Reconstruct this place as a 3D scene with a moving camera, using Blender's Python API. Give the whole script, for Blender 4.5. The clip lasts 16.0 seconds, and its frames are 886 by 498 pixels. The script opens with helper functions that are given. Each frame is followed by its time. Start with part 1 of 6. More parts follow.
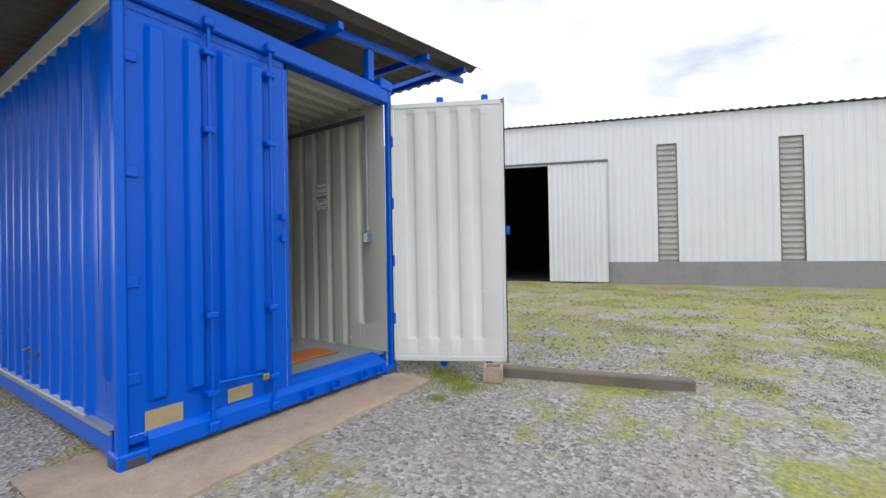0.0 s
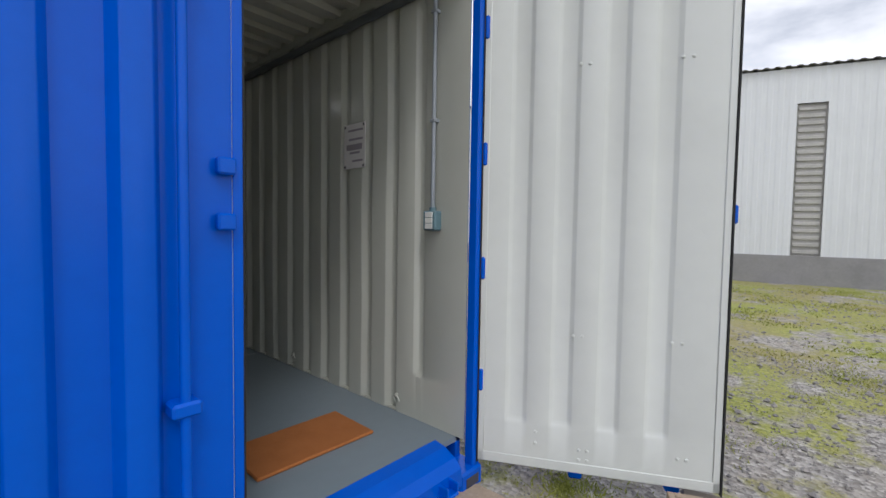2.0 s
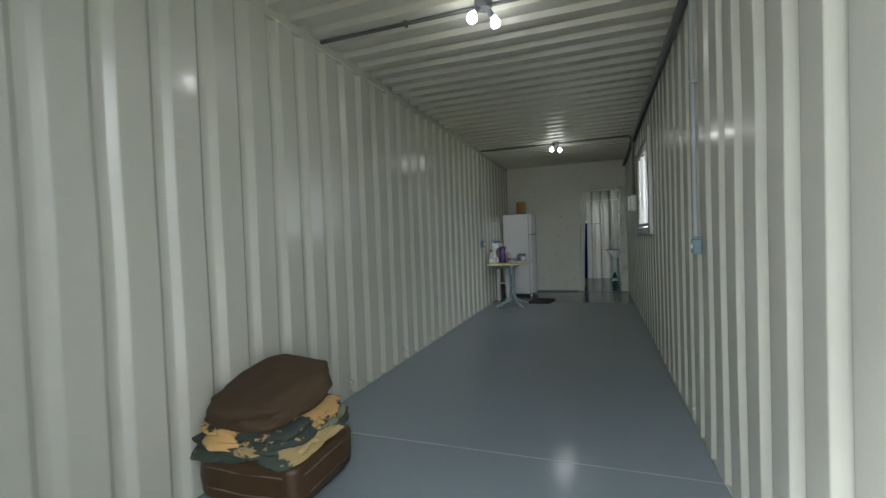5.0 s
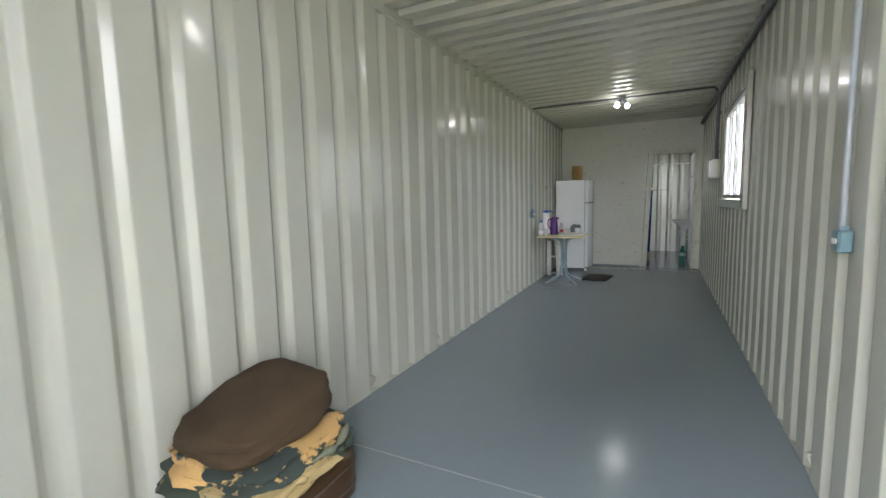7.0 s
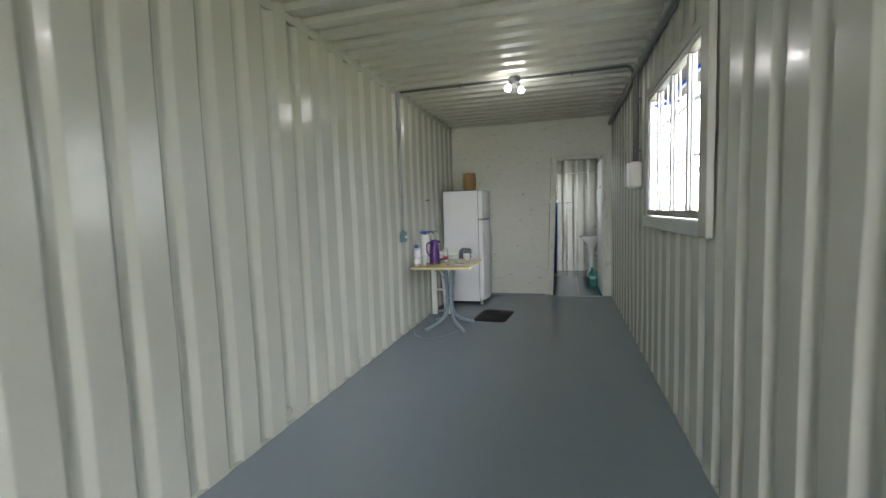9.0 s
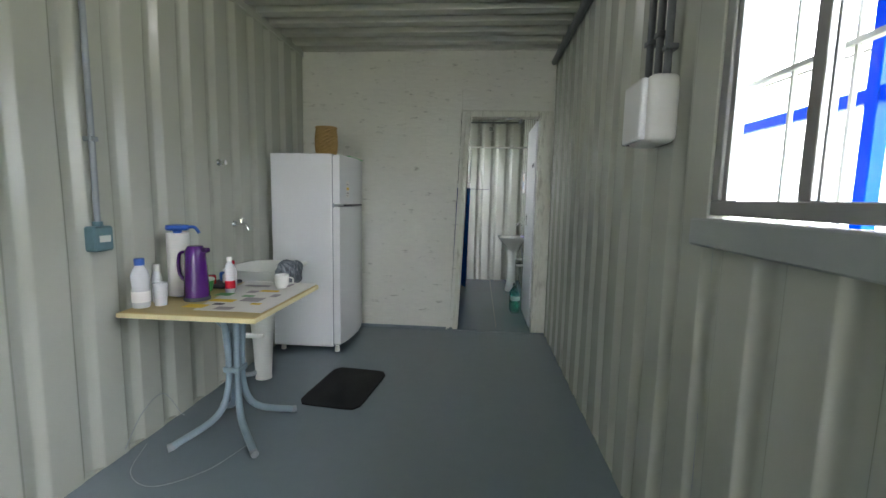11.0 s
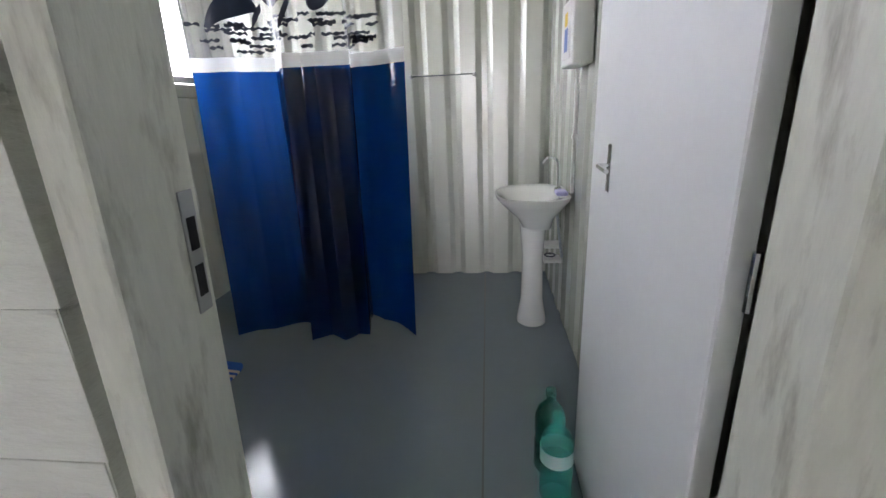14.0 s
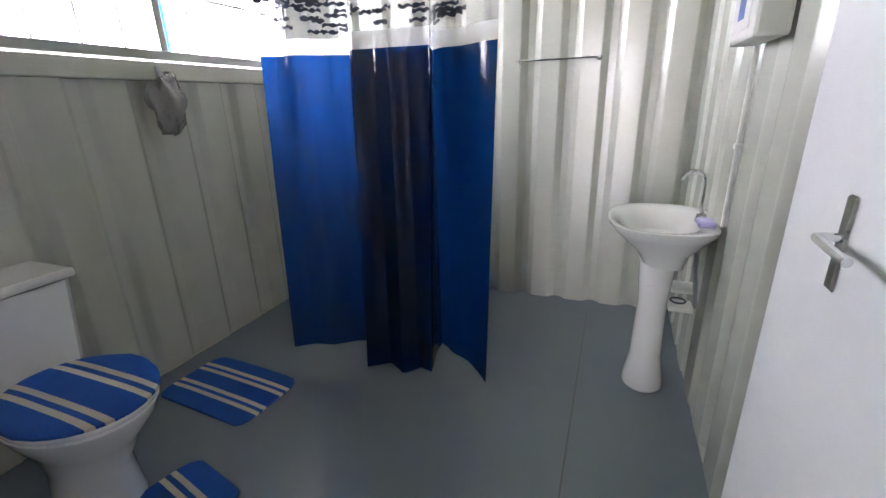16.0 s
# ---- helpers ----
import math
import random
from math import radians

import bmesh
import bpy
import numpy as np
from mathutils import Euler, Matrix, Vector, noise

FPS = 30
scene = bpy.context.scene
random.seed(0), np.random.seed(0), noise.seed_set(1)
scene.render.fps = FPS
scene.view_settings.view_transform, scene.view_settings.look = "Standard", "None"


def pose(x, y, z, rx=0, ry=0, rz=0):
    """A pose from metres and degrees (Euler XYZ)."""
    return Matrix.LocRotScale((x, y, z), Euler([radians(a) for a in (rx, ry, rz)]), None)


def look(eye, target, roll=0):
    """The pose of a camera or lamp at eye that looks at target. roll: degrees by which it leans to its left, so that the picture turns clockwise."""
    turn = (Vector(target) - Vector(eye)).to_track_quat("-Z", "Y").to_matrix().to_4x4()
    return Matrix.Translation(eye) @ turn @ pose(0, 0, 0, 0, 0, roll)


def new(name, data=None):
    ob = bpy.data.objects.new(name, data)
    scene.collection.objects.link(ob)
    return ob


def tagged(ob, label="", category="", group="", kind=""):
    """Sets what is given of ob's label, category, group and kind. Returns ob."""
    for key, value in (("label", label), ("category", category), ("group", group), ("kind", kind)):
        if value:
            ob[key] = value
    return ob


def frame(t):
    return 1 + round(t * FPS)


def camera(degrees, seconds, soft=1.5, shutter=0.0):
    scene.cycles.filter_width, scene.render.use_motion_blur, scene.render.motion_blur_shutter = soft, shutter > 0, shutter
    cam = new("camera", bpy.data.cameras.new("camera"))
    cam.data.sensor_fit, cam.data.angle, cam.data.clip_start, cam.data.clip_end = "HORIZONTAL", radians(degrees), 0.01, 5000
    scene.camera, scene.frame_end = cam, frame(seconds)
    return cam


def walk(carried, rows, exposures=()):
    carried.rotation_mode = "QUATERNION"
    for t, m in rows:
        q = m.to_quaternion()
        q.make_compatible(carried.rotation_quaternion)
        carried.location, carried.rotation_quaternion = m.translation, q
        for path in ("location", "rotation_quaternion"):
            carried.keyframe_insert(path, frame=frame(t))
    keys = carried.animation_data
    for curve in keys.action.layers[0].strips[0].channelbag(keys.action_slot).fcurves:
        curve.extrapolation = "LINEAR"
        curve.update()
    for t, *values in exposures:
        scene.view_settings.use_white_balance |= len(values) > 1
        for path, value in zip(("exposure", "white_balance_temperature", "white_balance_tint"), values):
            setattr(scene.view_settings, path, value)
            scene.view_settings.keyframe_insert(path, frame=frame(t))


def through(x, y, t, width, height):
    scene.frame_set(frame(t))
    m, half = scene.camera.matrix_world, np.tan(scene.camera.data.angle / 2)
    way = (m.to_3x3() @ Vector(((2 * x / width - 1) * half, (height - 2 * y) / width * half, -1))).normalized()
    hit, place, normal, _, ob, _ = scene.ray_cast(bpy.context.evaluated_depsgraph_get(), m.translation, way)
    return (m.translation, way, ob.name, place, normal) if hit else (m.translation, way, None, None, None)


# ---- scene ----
cam = camera(91.6, 16.0)
PATH = [
    (0, (-2.231, -3.102, 1.028), (-0.576, -1.978, 1.044), -1.0),
    (0.5, (-1.902, -2.83, 1.051), (-0.061, -2.058, 0.936), 2.6),
    (1, (-1.444, -2.438, 1.081), (0.41, -1.698, 0.952), 0.7),
    (1.5, (-1.086, -1.979, 1.121), (0.565, -0.851, 1.072), -2.0),
    (2, (-0.646, -1.489, 1.154), (0.854, -0.169, 1.061), 0.9),
    (2.3, (-0.403, -1.269, 1.173), (0.884, 0.259, 1.071), 0.4),
    (2.5, (-0.284, -1.047, 1.148), (1.015, 0.472, 1.060), -0.8),
    (3, (0.084, -0.703, 1.113), (1.126, 1.000, 0.991), -1.6),
    (3.5, (0.359, -0.416, 1.141), (0.962, 1.489, 1.069), -0.6),
    (4, (0.529, -0.158, 1.164), (0.931, 1.801, 1.181), 0.0),
    (4.5, (0.617, -0.012, 1.170), (0.408, 1.977, 1.135), -1.3),
    (5, (0.658, 0.035, 1.192), (-0.025, 1.914, 1.143), -2.1),
    (5.2, (0.647, 0.031, 1.188), (-0.227, 1.829, 1.125), -2.7),
    (7.3, (0.540, 0.877, 1.314), (-0.340, 2.659, 1.091), -1.0),
    (7.5, (0.561, 1.084, 1.334), (-0.245, 2.911, 1.217), -1.5),
    (8, (0.582, 1.470, 1.341), (-0.191, 3.309, 1.190), -2.0),
    (8.5, (0.551, 2.031, 1.325), (-0.067, 3.931, 1.231), -0.6),
    (8.6, (0.517, 2.168, 1.337), (-0.033, 4.084, 1.172), -0.3),
    (8.7, (0.521, 2.272, 1.319), (-0.045, 4.183, 1.152), -1.3),
    (10.8, (0.527, 4.927, 1.376), (0.341, 6.900, 1.111), -0.5),
    (11, (0.516, 5.169, 1.275), (0.356, 7.149, 1.044), 1.2),
    (11.5, (0.505, 5.779, 1.237), (0.370, 7.751, 0.935), -0.9),
    (12, (0.559, 6.479, 1.236), (0.535, 8.465, 0.995), -4.0),
    (12.5, (0.588, 7.102, 1.227), (0.590, 9.082, 0.940), -4.2),
    (13, (0.659, 7.793, 1.235), (0.826, 9.755, 0.888), -4.3),
    (13.5, (0.721, 8.380, 1.256), (0.722, 10.344, 0.877), -3.8),
    (14, (0.752, 8.904, 1.222), (0.541, 10.794, 0.604), -2.6),
    (14.5, (0.807, 9.279, 1.189), (-0.140, 10.846, 0.383), -6.9),
    (15, (0.777, 9.398, 1.242), (-0.391, 11.002, 0.990), -9.5),
    (15.5, (0.781, 9.409, 1.266), (-0.306, 11.077, 1.071), -8.3),
    (16, (0.788, 9.384, 1.237), (0.089, 11.142, 0.588), -1.7),
]
EXPOSURES = [(0, -0.1, 6170, 13), (0.5, -0.2, 6170, 13), (1.5, -0.2, 6170, 13), (2.0, -0.3, 6170, 13), (2.5, -0.3, 6170, 12), (3.0, -0.25, 6300, 12), (3.5, 0.4, 6150, 9), (4.0, 0.9, 6200, 8), (4.5, 1.3, 6250, 8), (5.0, 2.45, 6200, 8), (7.3, 3.3, 6350, 13), (8.7, 3.45, 6350, 13), (10.8, 3.55, 6200, 12), (11.5, 3.65, 6150, 11), (12.0, 3.95, 6300, 12), (12.5, 4.05, 6300, 11), (13.0, 4.1, 6350, 12), (13.5, 4.2, 6350, 16), (14.0, 4.1, 6250, 21), (14.5, 4.22, 6150, 24), (15.0, 4.85, 6300, 24), (15.5, 4.8, 6300, 24), (16.0, 4.52, 6300, 24)]
walk(cam, [(t, look(e, a, r)) for t, e, a, r in PATH], EXPOSURES)

# ---------- light ----------
world = bpy.data.worlds.new("world")
scene.world = world
world.use_nodes = True
wn, wl = world.node_tree.nodes, world.node_tree.links
wn.clear()
sky = wn.new("ShaderNodeTexSky")
sky.sky_type, sky.sun_disc = "NISHITA", False
sky.sun_elevation, sky.sun_rotation = radians(48), radians(205)
sky.air_density, sky.dust_density = 1.0, 2.0
wcoord = wn.new("ShaderNodeTexCoord")
wmap = wn.new("ShaderNodeMapping")
wmap.inputs["Scale"].default_value = (1.0, 1.0, 2.6)
wnoise = wn.new("ShaderNodeTexNoise")
wnoise.inputs["Scale"].default_value, wnoise.inputs["Detail"].default_value, wnoise.inputs["Roughness"].default_value = 1.7, 8, 0.55
wramp = wn.new("ShaderNodeValToRGB")
wramp.color_ramp.elements[0].position, wramp.color_ramp.elements[1].position = 0.26, 0.46
wramp.color_ramp.elements[0].color = (0.3, 0.3, 0.3, 1)
wnoise2 = wn.new("ShaderNodeTexNoise")
wnoise2.inputs["Scale"].default_value, wnoise2.inputs["Detail"].default_value = 3.3, 6
wtone = wn.new("ShaderNodeMix")
wtone.data_type = "RGBA"
wtone.inputs[6].default_value, wtone.inputs[7].default_value = (12.0, 12.3, 12.9, 1), (19.0, 18.9, 18.6, 1)
wmix = wn.new("ShaderNodeMix")
wmix.data_type = "RGBA"
wbg = wn.new("ShaderNodeBackground")
wbg.inputs["Strength"].default_value = 0.10
wout = wn.new("ShaderNodeOutputWorld")
wl.new(wcoord.outputs["Generated"], wmap.inputs["Vector"])
wl.new(wmap.outputs["Vector"], wnoise.inputs["Vector"])
wl.new(wmap.outputs["Vector"], wnoise2.inputs["Vector"])
wl.new(wnoise.outputs["Fac"], wramp.inputs["Fac"])
wl.new(wnoise2.outputs["Fac"], wtone.inputs[0])
wl.new(wramp.outputs["Color"], wmix.inputs[0])
wl.new(sky.outputs["Color"], wmix.inputs[6])
wl.new(wtone.outputs[2], wmix.inputs[7])
wl.new(wmix.outputs[2], wbg.inputs["Color"])
wl.new(wbg.outputs["Background"], wout.inputs["Surface"])

sun = new("sun", bpy.data.lights.new("sun", "SUN"))
sun.data.energy, sun.data.angle, sun.data.color = 1.0, radians(14), (1.0, 0.96, 0.9)
sun.matrix_world = look((-6, -9, 14), (0, 0, 0))


def lamp(place, watts):
    ob = new("bulb_light", bpy.data.lights.new("bulb_light", "POINT"))
    ob.data.energy, ob.data.shadow_soft_size, ob.data.color = watts, 0.03, (1.0, 0.97, 0.92)
    ob.matrix_world = pose(*place)


LAMPS = [(0.035, 2.622, 2.66), (0.058, 6.985, 7.02)]
for lx, ly, _ in LAMPS:
    for d in (-0.055, 0.055):
        lamp((lx + d, ly + d, 2.495), 0.05)


# ---------- materials ----------
def material(name, color, rough=0.5, metal=0.0, grain=40.0, amount=0.06, stain=2.0, stain_amount=0.08, bump=0.1, stain_color=None,
             coat=0.0, per_object=0.0, depth=0.002, band=(0.45, 0.7), alpha=1.0, transmission=0.0, scale=(1, 1, 1), specular=0.5, world=False, octaves=7):
    m = bpy.data.materials.new(name)
    m.use_nodes = True
    n, l = m.node_tree.nodes, m.node_tree.links
    b = n["Principled BSDF"]
    b.inputs["Roughness"].default_value, b.inputs["Metallic"].default_value = rough, metal
    b.inputs["Coat Weight"].default_value = coat
    b.inputs["Coat Roughness"].default_value = 0.08
    b.inputs["Alpha"].default_value = alpha
    b.inputs["Specular IOR Level"].default_value = specular
    b.inputs["Transmission Weight"].default_value = transmission
    co = n.new("ShaderNodeTexCoord")
    mp = n.new("ShaderNodeMapping")
    mp.inputs["Scale"].default_value = scale
    l.new(n.new("ShaderNodeNewGeometry").outputs["Position"] if world else co.outputs["Object"], mp.inputs["Vector"])
    fine, big = n.new("ShaderNodeTexNoise"), n.new("ShaderNodeTexNoise")
    for node, s, d in ((fine, grain, min(5, octaves + 1)), (big, stain, octaves)):
        node.inputs["Scale"].default_value, node.inputs["Detail"].default_value = s, d
        node.inputs["Roughness"].default_value = 0.6
        l.new(mp.outputs["Vector"], node.inputs["Vector"])
    dark = tuple(c * (1 - amount * 2) for c in color)
    lite = tuple(min(1, c * (1 + amount)) for c in color)
    mix1 = n.new("ShaderNodeMix")
    mix1.data_type = "RGBA"
    mix1.inputs[6].default_value, mix1.inputs[7].default_value = (*dark, 1), (*lite, 1)
    l.new(fine.outputs["Fac"], mix1.inputs[0])
    rampn = n.new("ShaderNodeValToRGB")
    rampn.color_ramp.elements[0].position, rampn.color_ramp.elements[1].position = band
    l.new(big.outputs["Fac"], rampn.inputs["Fac"])
    mul = n.new("ShaderNodeMath")
    mul.operation = "MULTIPLY"
    mul.inputs[1].default_value = stain_amount
    l.new(rampn.outputs["Color"], mul.inputs[0])
    mix2 = n.new("ShaderNodeMix")
    mix2.data_type = "RGBA"
    sc = stain_color or tuple(c * 0.45 for c in color)
    mix2.inputs[7].default_value = (*sc, 1)
    l.new(mul.outputs["Value"], mix2.inputs[0])
    l.new(mix1.outputs[2], mix2.inputs[6])
    last = mix2.outputs[2]
    if per_object:
        info = n.new("ShaderNodeObjectInfo")
        hsv = n.new("ShaderNodeHueSaturation")
        rng = n.new("ShaderNodeMapRange")
        rng.inputs["To Min"].default_value, rng.inputs["To Max"].default_value = 1 - per_object, 1 + per_object
        l.new(info.outputs["Random"], rng.inputs["Value"])
        l.new(rng.outputs["Result"], hsv.inputs["Value"])
        l.new(last, hsv.inputs["Color"])
        last = hsv.outputs["Color"]
    l.new(last, b.inputs["Base Color"])
    rr = n.new("ShaderNodeMapRange")
    rr.inputs["To Min"].default_value, rr.inputs["To Max"].default_value = rough * 0.85, min(1, rough * 1.25)
    l.new(big.outputs["Fac"], rr.inputs["Value"])
    l.new(rr.outputs["Result"], b.inputs["Roughness"])
    if bump:
        bp = n.new("ShaderNodeBump")
        bp.inputs["Strength"].default_value, bp.inputs["Distance"].default_value = bump, depth
        l.new(fine.outputs["Fac"], bp.inputs["Height"])
        l.new(bp.outputs["Normal"], b.inputs["Normal"])
    return m


M_WALL = material("wall_paint", (0.50, 0.51, 0.45), 0.23, grain=9, amount=0.02, stain=1.3, stain_amount=0.10, bump=0.07, depth=0.006, coat=0.25, stain_color=(0.42, 0.42, 0.36), octaves=3)
M_BLUE = material("blue_paint", (0.0, 0.092, 0.57), 0.225, grain=14, amount=0.05, stain=2.2, stain_amount=0.25, bump=0.10, depth=0.004, stain_color=(0.0, 0.07, 0.46), specular=0.22)
M_FLOOR = material("floor_paint", (0.205, 0.25, 0.285), 0.14, grain=14, amount=0.03, stain=0.7, stain_amount=0.3, bump=0.0, band=(0.3, 0.75), stain_color=(0.17, 0.205, 0.23))
M_CEIL = material("ceiling_paint", (0.54, 0.54, 0.47), 0.33, grain=9, amount=0.02, stain=1.5, stain_amount=0.08, bump=0.08, depth=0.004, coat=0.1, octaves=3)
M_LEAF = material("leaf_paint", (0.62, 0.64, 0.61), 0.42, grain=12, amount=0.02, stain=1.6, stain_amount=0.10, bump=0.08, depth=0.004)
M_BLOCK = material("block_paint", (0.68, 0.68, 0.62), 0.65, grain=13, amount=0.05, stain=9, stain_amount=0.8, bump=0.5, depth=0.010, per_object=0.012, stain_color=(0.27, 0.27, 0.23), band=(0.62, 0.74), scale=(1, 1, 3.2), world=True)
M_JAMB = material("jamb_wood_paint", (0.67, 0.67, 0.59), 0.55, grain=16, amount=0.10, stain=5, stain_amount=0.75, bump=0.35, depth=0.004, scale=(4, 4, 1.0), stain_color=(0.24, 0.225, 0.17), band=(0.54, 0.72), world=True)
M_WHITE = material("white_enamel", (0.80, 0.81, 0.83), 0.22, grain=60, amount=0.01, stain=2, stain_amount=0.04, bump=0.03, coat=0.3)
M_CERAMIC = material("ceramic", (0.82, 0.82, 0.80), 0.10, grain=20, amount=0.01, stain=3, stain_amount=0.04, bump=0.0, coat=0.5)
M_PLASTIC = material("white_plastic", (0.74, 0.74, 0.70), 0.4, grain=50, amount=0.02, stain_amount=0.05, bump=0.03)
M_GREY = material("grey_plastic", (0.30, 0.33, 0.36), 0.42, grain=50, amount=0.03, stain_amount=0.08, bump=0.04)
M_DGREY = material("dark_pipe", (0.11, 0.12, 0.125), 0.42, grain=30, amount=0.04, stain_amount=0.10, bump=0.04)
M_TEAL = material("box_plastic", (0.12, 0.21, 0.245), 0.4, grain=50, amount=0.02, stain_amount=0.06, bump=0.03)
M_BLACK = material("black_rubber", (0.012, 0.012, 0.013), 0.75, grain=90, amount=0.15, stain_amount=0.1, bump=0.4)
M_STEEL = material("painted_tube", (0.28, 0.37, 0.43), 0.38, 0.3, grain=50, amount=0.03, stain=9, stain_amount=0.2, bump=0.03)
M_CHROME = material("chrome", (0.72, 0.73, 0.74), 0.12, 1.0, grain=40, amount=0.01, stain_amount=0.05, bump=0.0)
M_ALU = material("aluminium", (0.42, 0.42, 0.42), 0.42, 0.85, grain=60, amount=0.03, stain_amount=0.12, bump=0.03)
M_COIR = material("coir", (0.42, 0.145, 0.035), 0.95, grain=160, amount=0.25, stain=9, stain_amount=0.2, bump=1.0, depth=0.004)
M_CONC = material("concrete", (0.40, 0.315, 0.235), 0.9, grain=45, amount=0.18, stain=2.4, stain_amount=0.65, bump=0.5, depth=0.006, stain_color=(0.20, 0.155, 0.11))
M_KERB = material("kerb_concrete", (0.17, 0.145, 0.12), 0.9, grain=40, amount=0.15, stain=5, stain_amount=0.5, bump=0.5, depth=0.006, stain_color=(0.07, 0.06, 0.045))
M_FIBRE = material("fibre_cement", (0.16, 0.14, 0.12), 0.9, grain=24, amount=0.15, stain=2, stain_amount=0.4, bump=0.3, stain_color=(0.07, 0.055, 0.045))
M_CLAD = material("white_cladding", (0.66, 0.68, 0.70), 0.45, grain=6, amount=0.02, stain=0.5, stain_amount=0.10, bump=0.04)
M_PLINTH = material("plinth_block", (0.27, 0.265, 0.27), 0.85, grain=18, amount=0.1, stain=1.5, stain_amount=0.25, bump=0.3)
M_VENT = material("vent_block", (0.47, 0.46, 0.44), 0.85, grain=18, amount=0.1, stain=1.5, stain_amount=0.3, bump=0.3)
M_LEDGE = material("ledge_paint", (0.40, 0.43, 0.43), 0.4, grain=20, amount=0.03, stain=3, stain_amount=0.15, bump=0.05)
# near-black base colour stands for the shade inside the warehouse
M_DARK = material("shed_interior_shade", (0.03, 0.03, 0.032), 0.9, grain=5, amount=0.1, stain_amount=0.2, bump=0.0)
M_PAPER = material("paper", (0.72, 0.70, 0.68), 0.6, grain=30, amount=0.02, stain=5, stain_amount=0.06, bump=0.05)
M_BULB = bpy.data.materials.new("bulb_glow")
M_BULB.use_nodes = True
M_BULB.node_tree.nodes["Principled BSDF"].inputs["Emission Color"].default_value = (1.0, 0.98, 0.95, 1)
M_BULB.node_tree.nodes["Principled BSDF"].inputs["Emission Strength"].default_value = 3.0
M_WOOD = material("table_top", (0.50, 0.38, 0.16), 0.45, grain=30, amount=0.08, stain=4, stain_amount=0.15, bump=0.05, scale=(1, 6, 1))
M_CREAM = material("cream_edge", (0.72, 0.64, 0.36), 0.45, grain=30, amount=0.03, stain_amount=0.08, bump=0.03)
M_PURPLE = material("purple_plastic", (0.07, 0.010, 0.15), 0.25, grain=40, amount=0.04, stain_amount=0.06, bump=0.0, coat=0.3)
M_CLEAR = material("clear_plastic", (0.86, 0.88, 0.92), 0.12, grain=20, amount=0.01, stain_amount=0.03, bump=0.0, alpha=0.55)
M_BCAP = material("blue_cap", (0.02, 0.09, 0.40), 0.35, grain=50, amount=0.03, stain_amount=0.05, bump=0.0)
M_RED = material("red_liquid", (0.42, 0.015, 0.03), 0.2, grain=40, amount=0.03, stain_amount=0.05, bump=0.0)
M_YELLOW = material("yellow_print", (0.75, 0.52, 0.05), 0.6, grain=40, amount=0.03, stain_amount=0.05, bump=0.0)
M_INK = material("dark_print", (0.05, 0.05, 0.07), 0.6, grain=40, amount=0.05, stain_amount=0.05, bump=0.0)
M_MIDINK = material("grey_print", (0.33, 0.30, 0.33), 0.6, grain=40, amount=0.05, stain_amount=0.05, bump=0.0)
M_PGREEN = material("green_plastic", (0.06, 0.30, 0.08), 0.35, grain=40, amount=0.03, stain_amount=0.05, bump=0.0)
M_WICKER = material("wicker", (0.50, 0.33, 0.13), 0.7, grain=90, amount=0.25, stain=20, stain_amount=0.4, bump=0.6, scale=(1, 1, 3))
M_LEATHER = material("brown_leatherette", (0.055, 0.028, 0.010), 0.42, grain=120, amount=0.12, stain=5, stain_amount=0.3, bump=0.25)
M_PILLOW = material("brown_fabric", (0.06, 0.037, 0.018), 0.9, grain=220, amount=0.2, stain=5, stain_amount=0.3, bump=0.5)
M_BLANKET = material("patterned_blanket", (0.62, 0.40, 0.16), 0.95, grain=160, amount=0.12, stain=4.2, stain_amount=1.0, bump=0.6, stain_color=(0.04, 0.055, 0.05), band=(0.525, 0.55))
M_BLANKD = material("blanket_dark_side", (0.05, 0.07, 0.055), 0.95, grain=160, amount=0.15, stain=5, stain_amount=0.9, bump=0.6, stain_color=(0.45, 0.34, 0.16), band=(0.55, 0.58))
M_HEM = material("blanket_hem", (0.22, 0.24, 0.17), 0.95, grain=160, amount=0.15, stain=9, stain_amount=0.5, bump=0.6, stain_color=(0.06, 0.08, 0.06))
M_PIPE = material("worn_piping", (0.13, 0.10, 0.08), 0.5, grain=60, amount=0.1, stain=12, stain_amount=0.5, bump=0.1)
M_PLAID = material("plaid_cloth", (0.10, 0.115, 0.14), 0.9, grain=120, amount=0.3, stain=40, stain_amount=0.7, bump=0.4, stain_color=(0.42, 0.45, 0.5), scale=(1, 3, 0.5))
M_RUG = material("blue_rug", (0.006, 0.10, 0.46), 0.95, grain=240, amount=0.25, stain=12, stain_amount=0.2, bump=1.0, depth=0.004)
M_RUGW = material("cream_rug", (0.62, 0.56, 0.45), 0.95, grain=240, amount=0.2, stain_amount=0.15, bump=1.0, depth=0.004)
M_GBOTTLE = material("green_bottle", (0.03, 0.40, 0.31), 0.07, grain=20, amount=0.02, stain_amount=0.03, bump=0.0, alpha=0.5)
M_DBOTTLE = material("dark_green_bottle", (0.008, 0.085, 0.05), 0.1, grain=20, amount=0.03, stain_amount=0.05, bump=0.0, alpha=0.85)
M_BARK = material("bark", (0.12, 0.09, 0.06), 0.95, grain=12, amount=0.3, stain=3, stain_amount=0.4, bump=0.8, depth=0.02)
M_TREE = material("foliage", (0.075, 0.11, 0.018), 0.7, grain=3, amount=0.35, stain=0.6, stain_amount=0.5, bump=0.0, stain_color=(0.14, 0.14, 0.03))
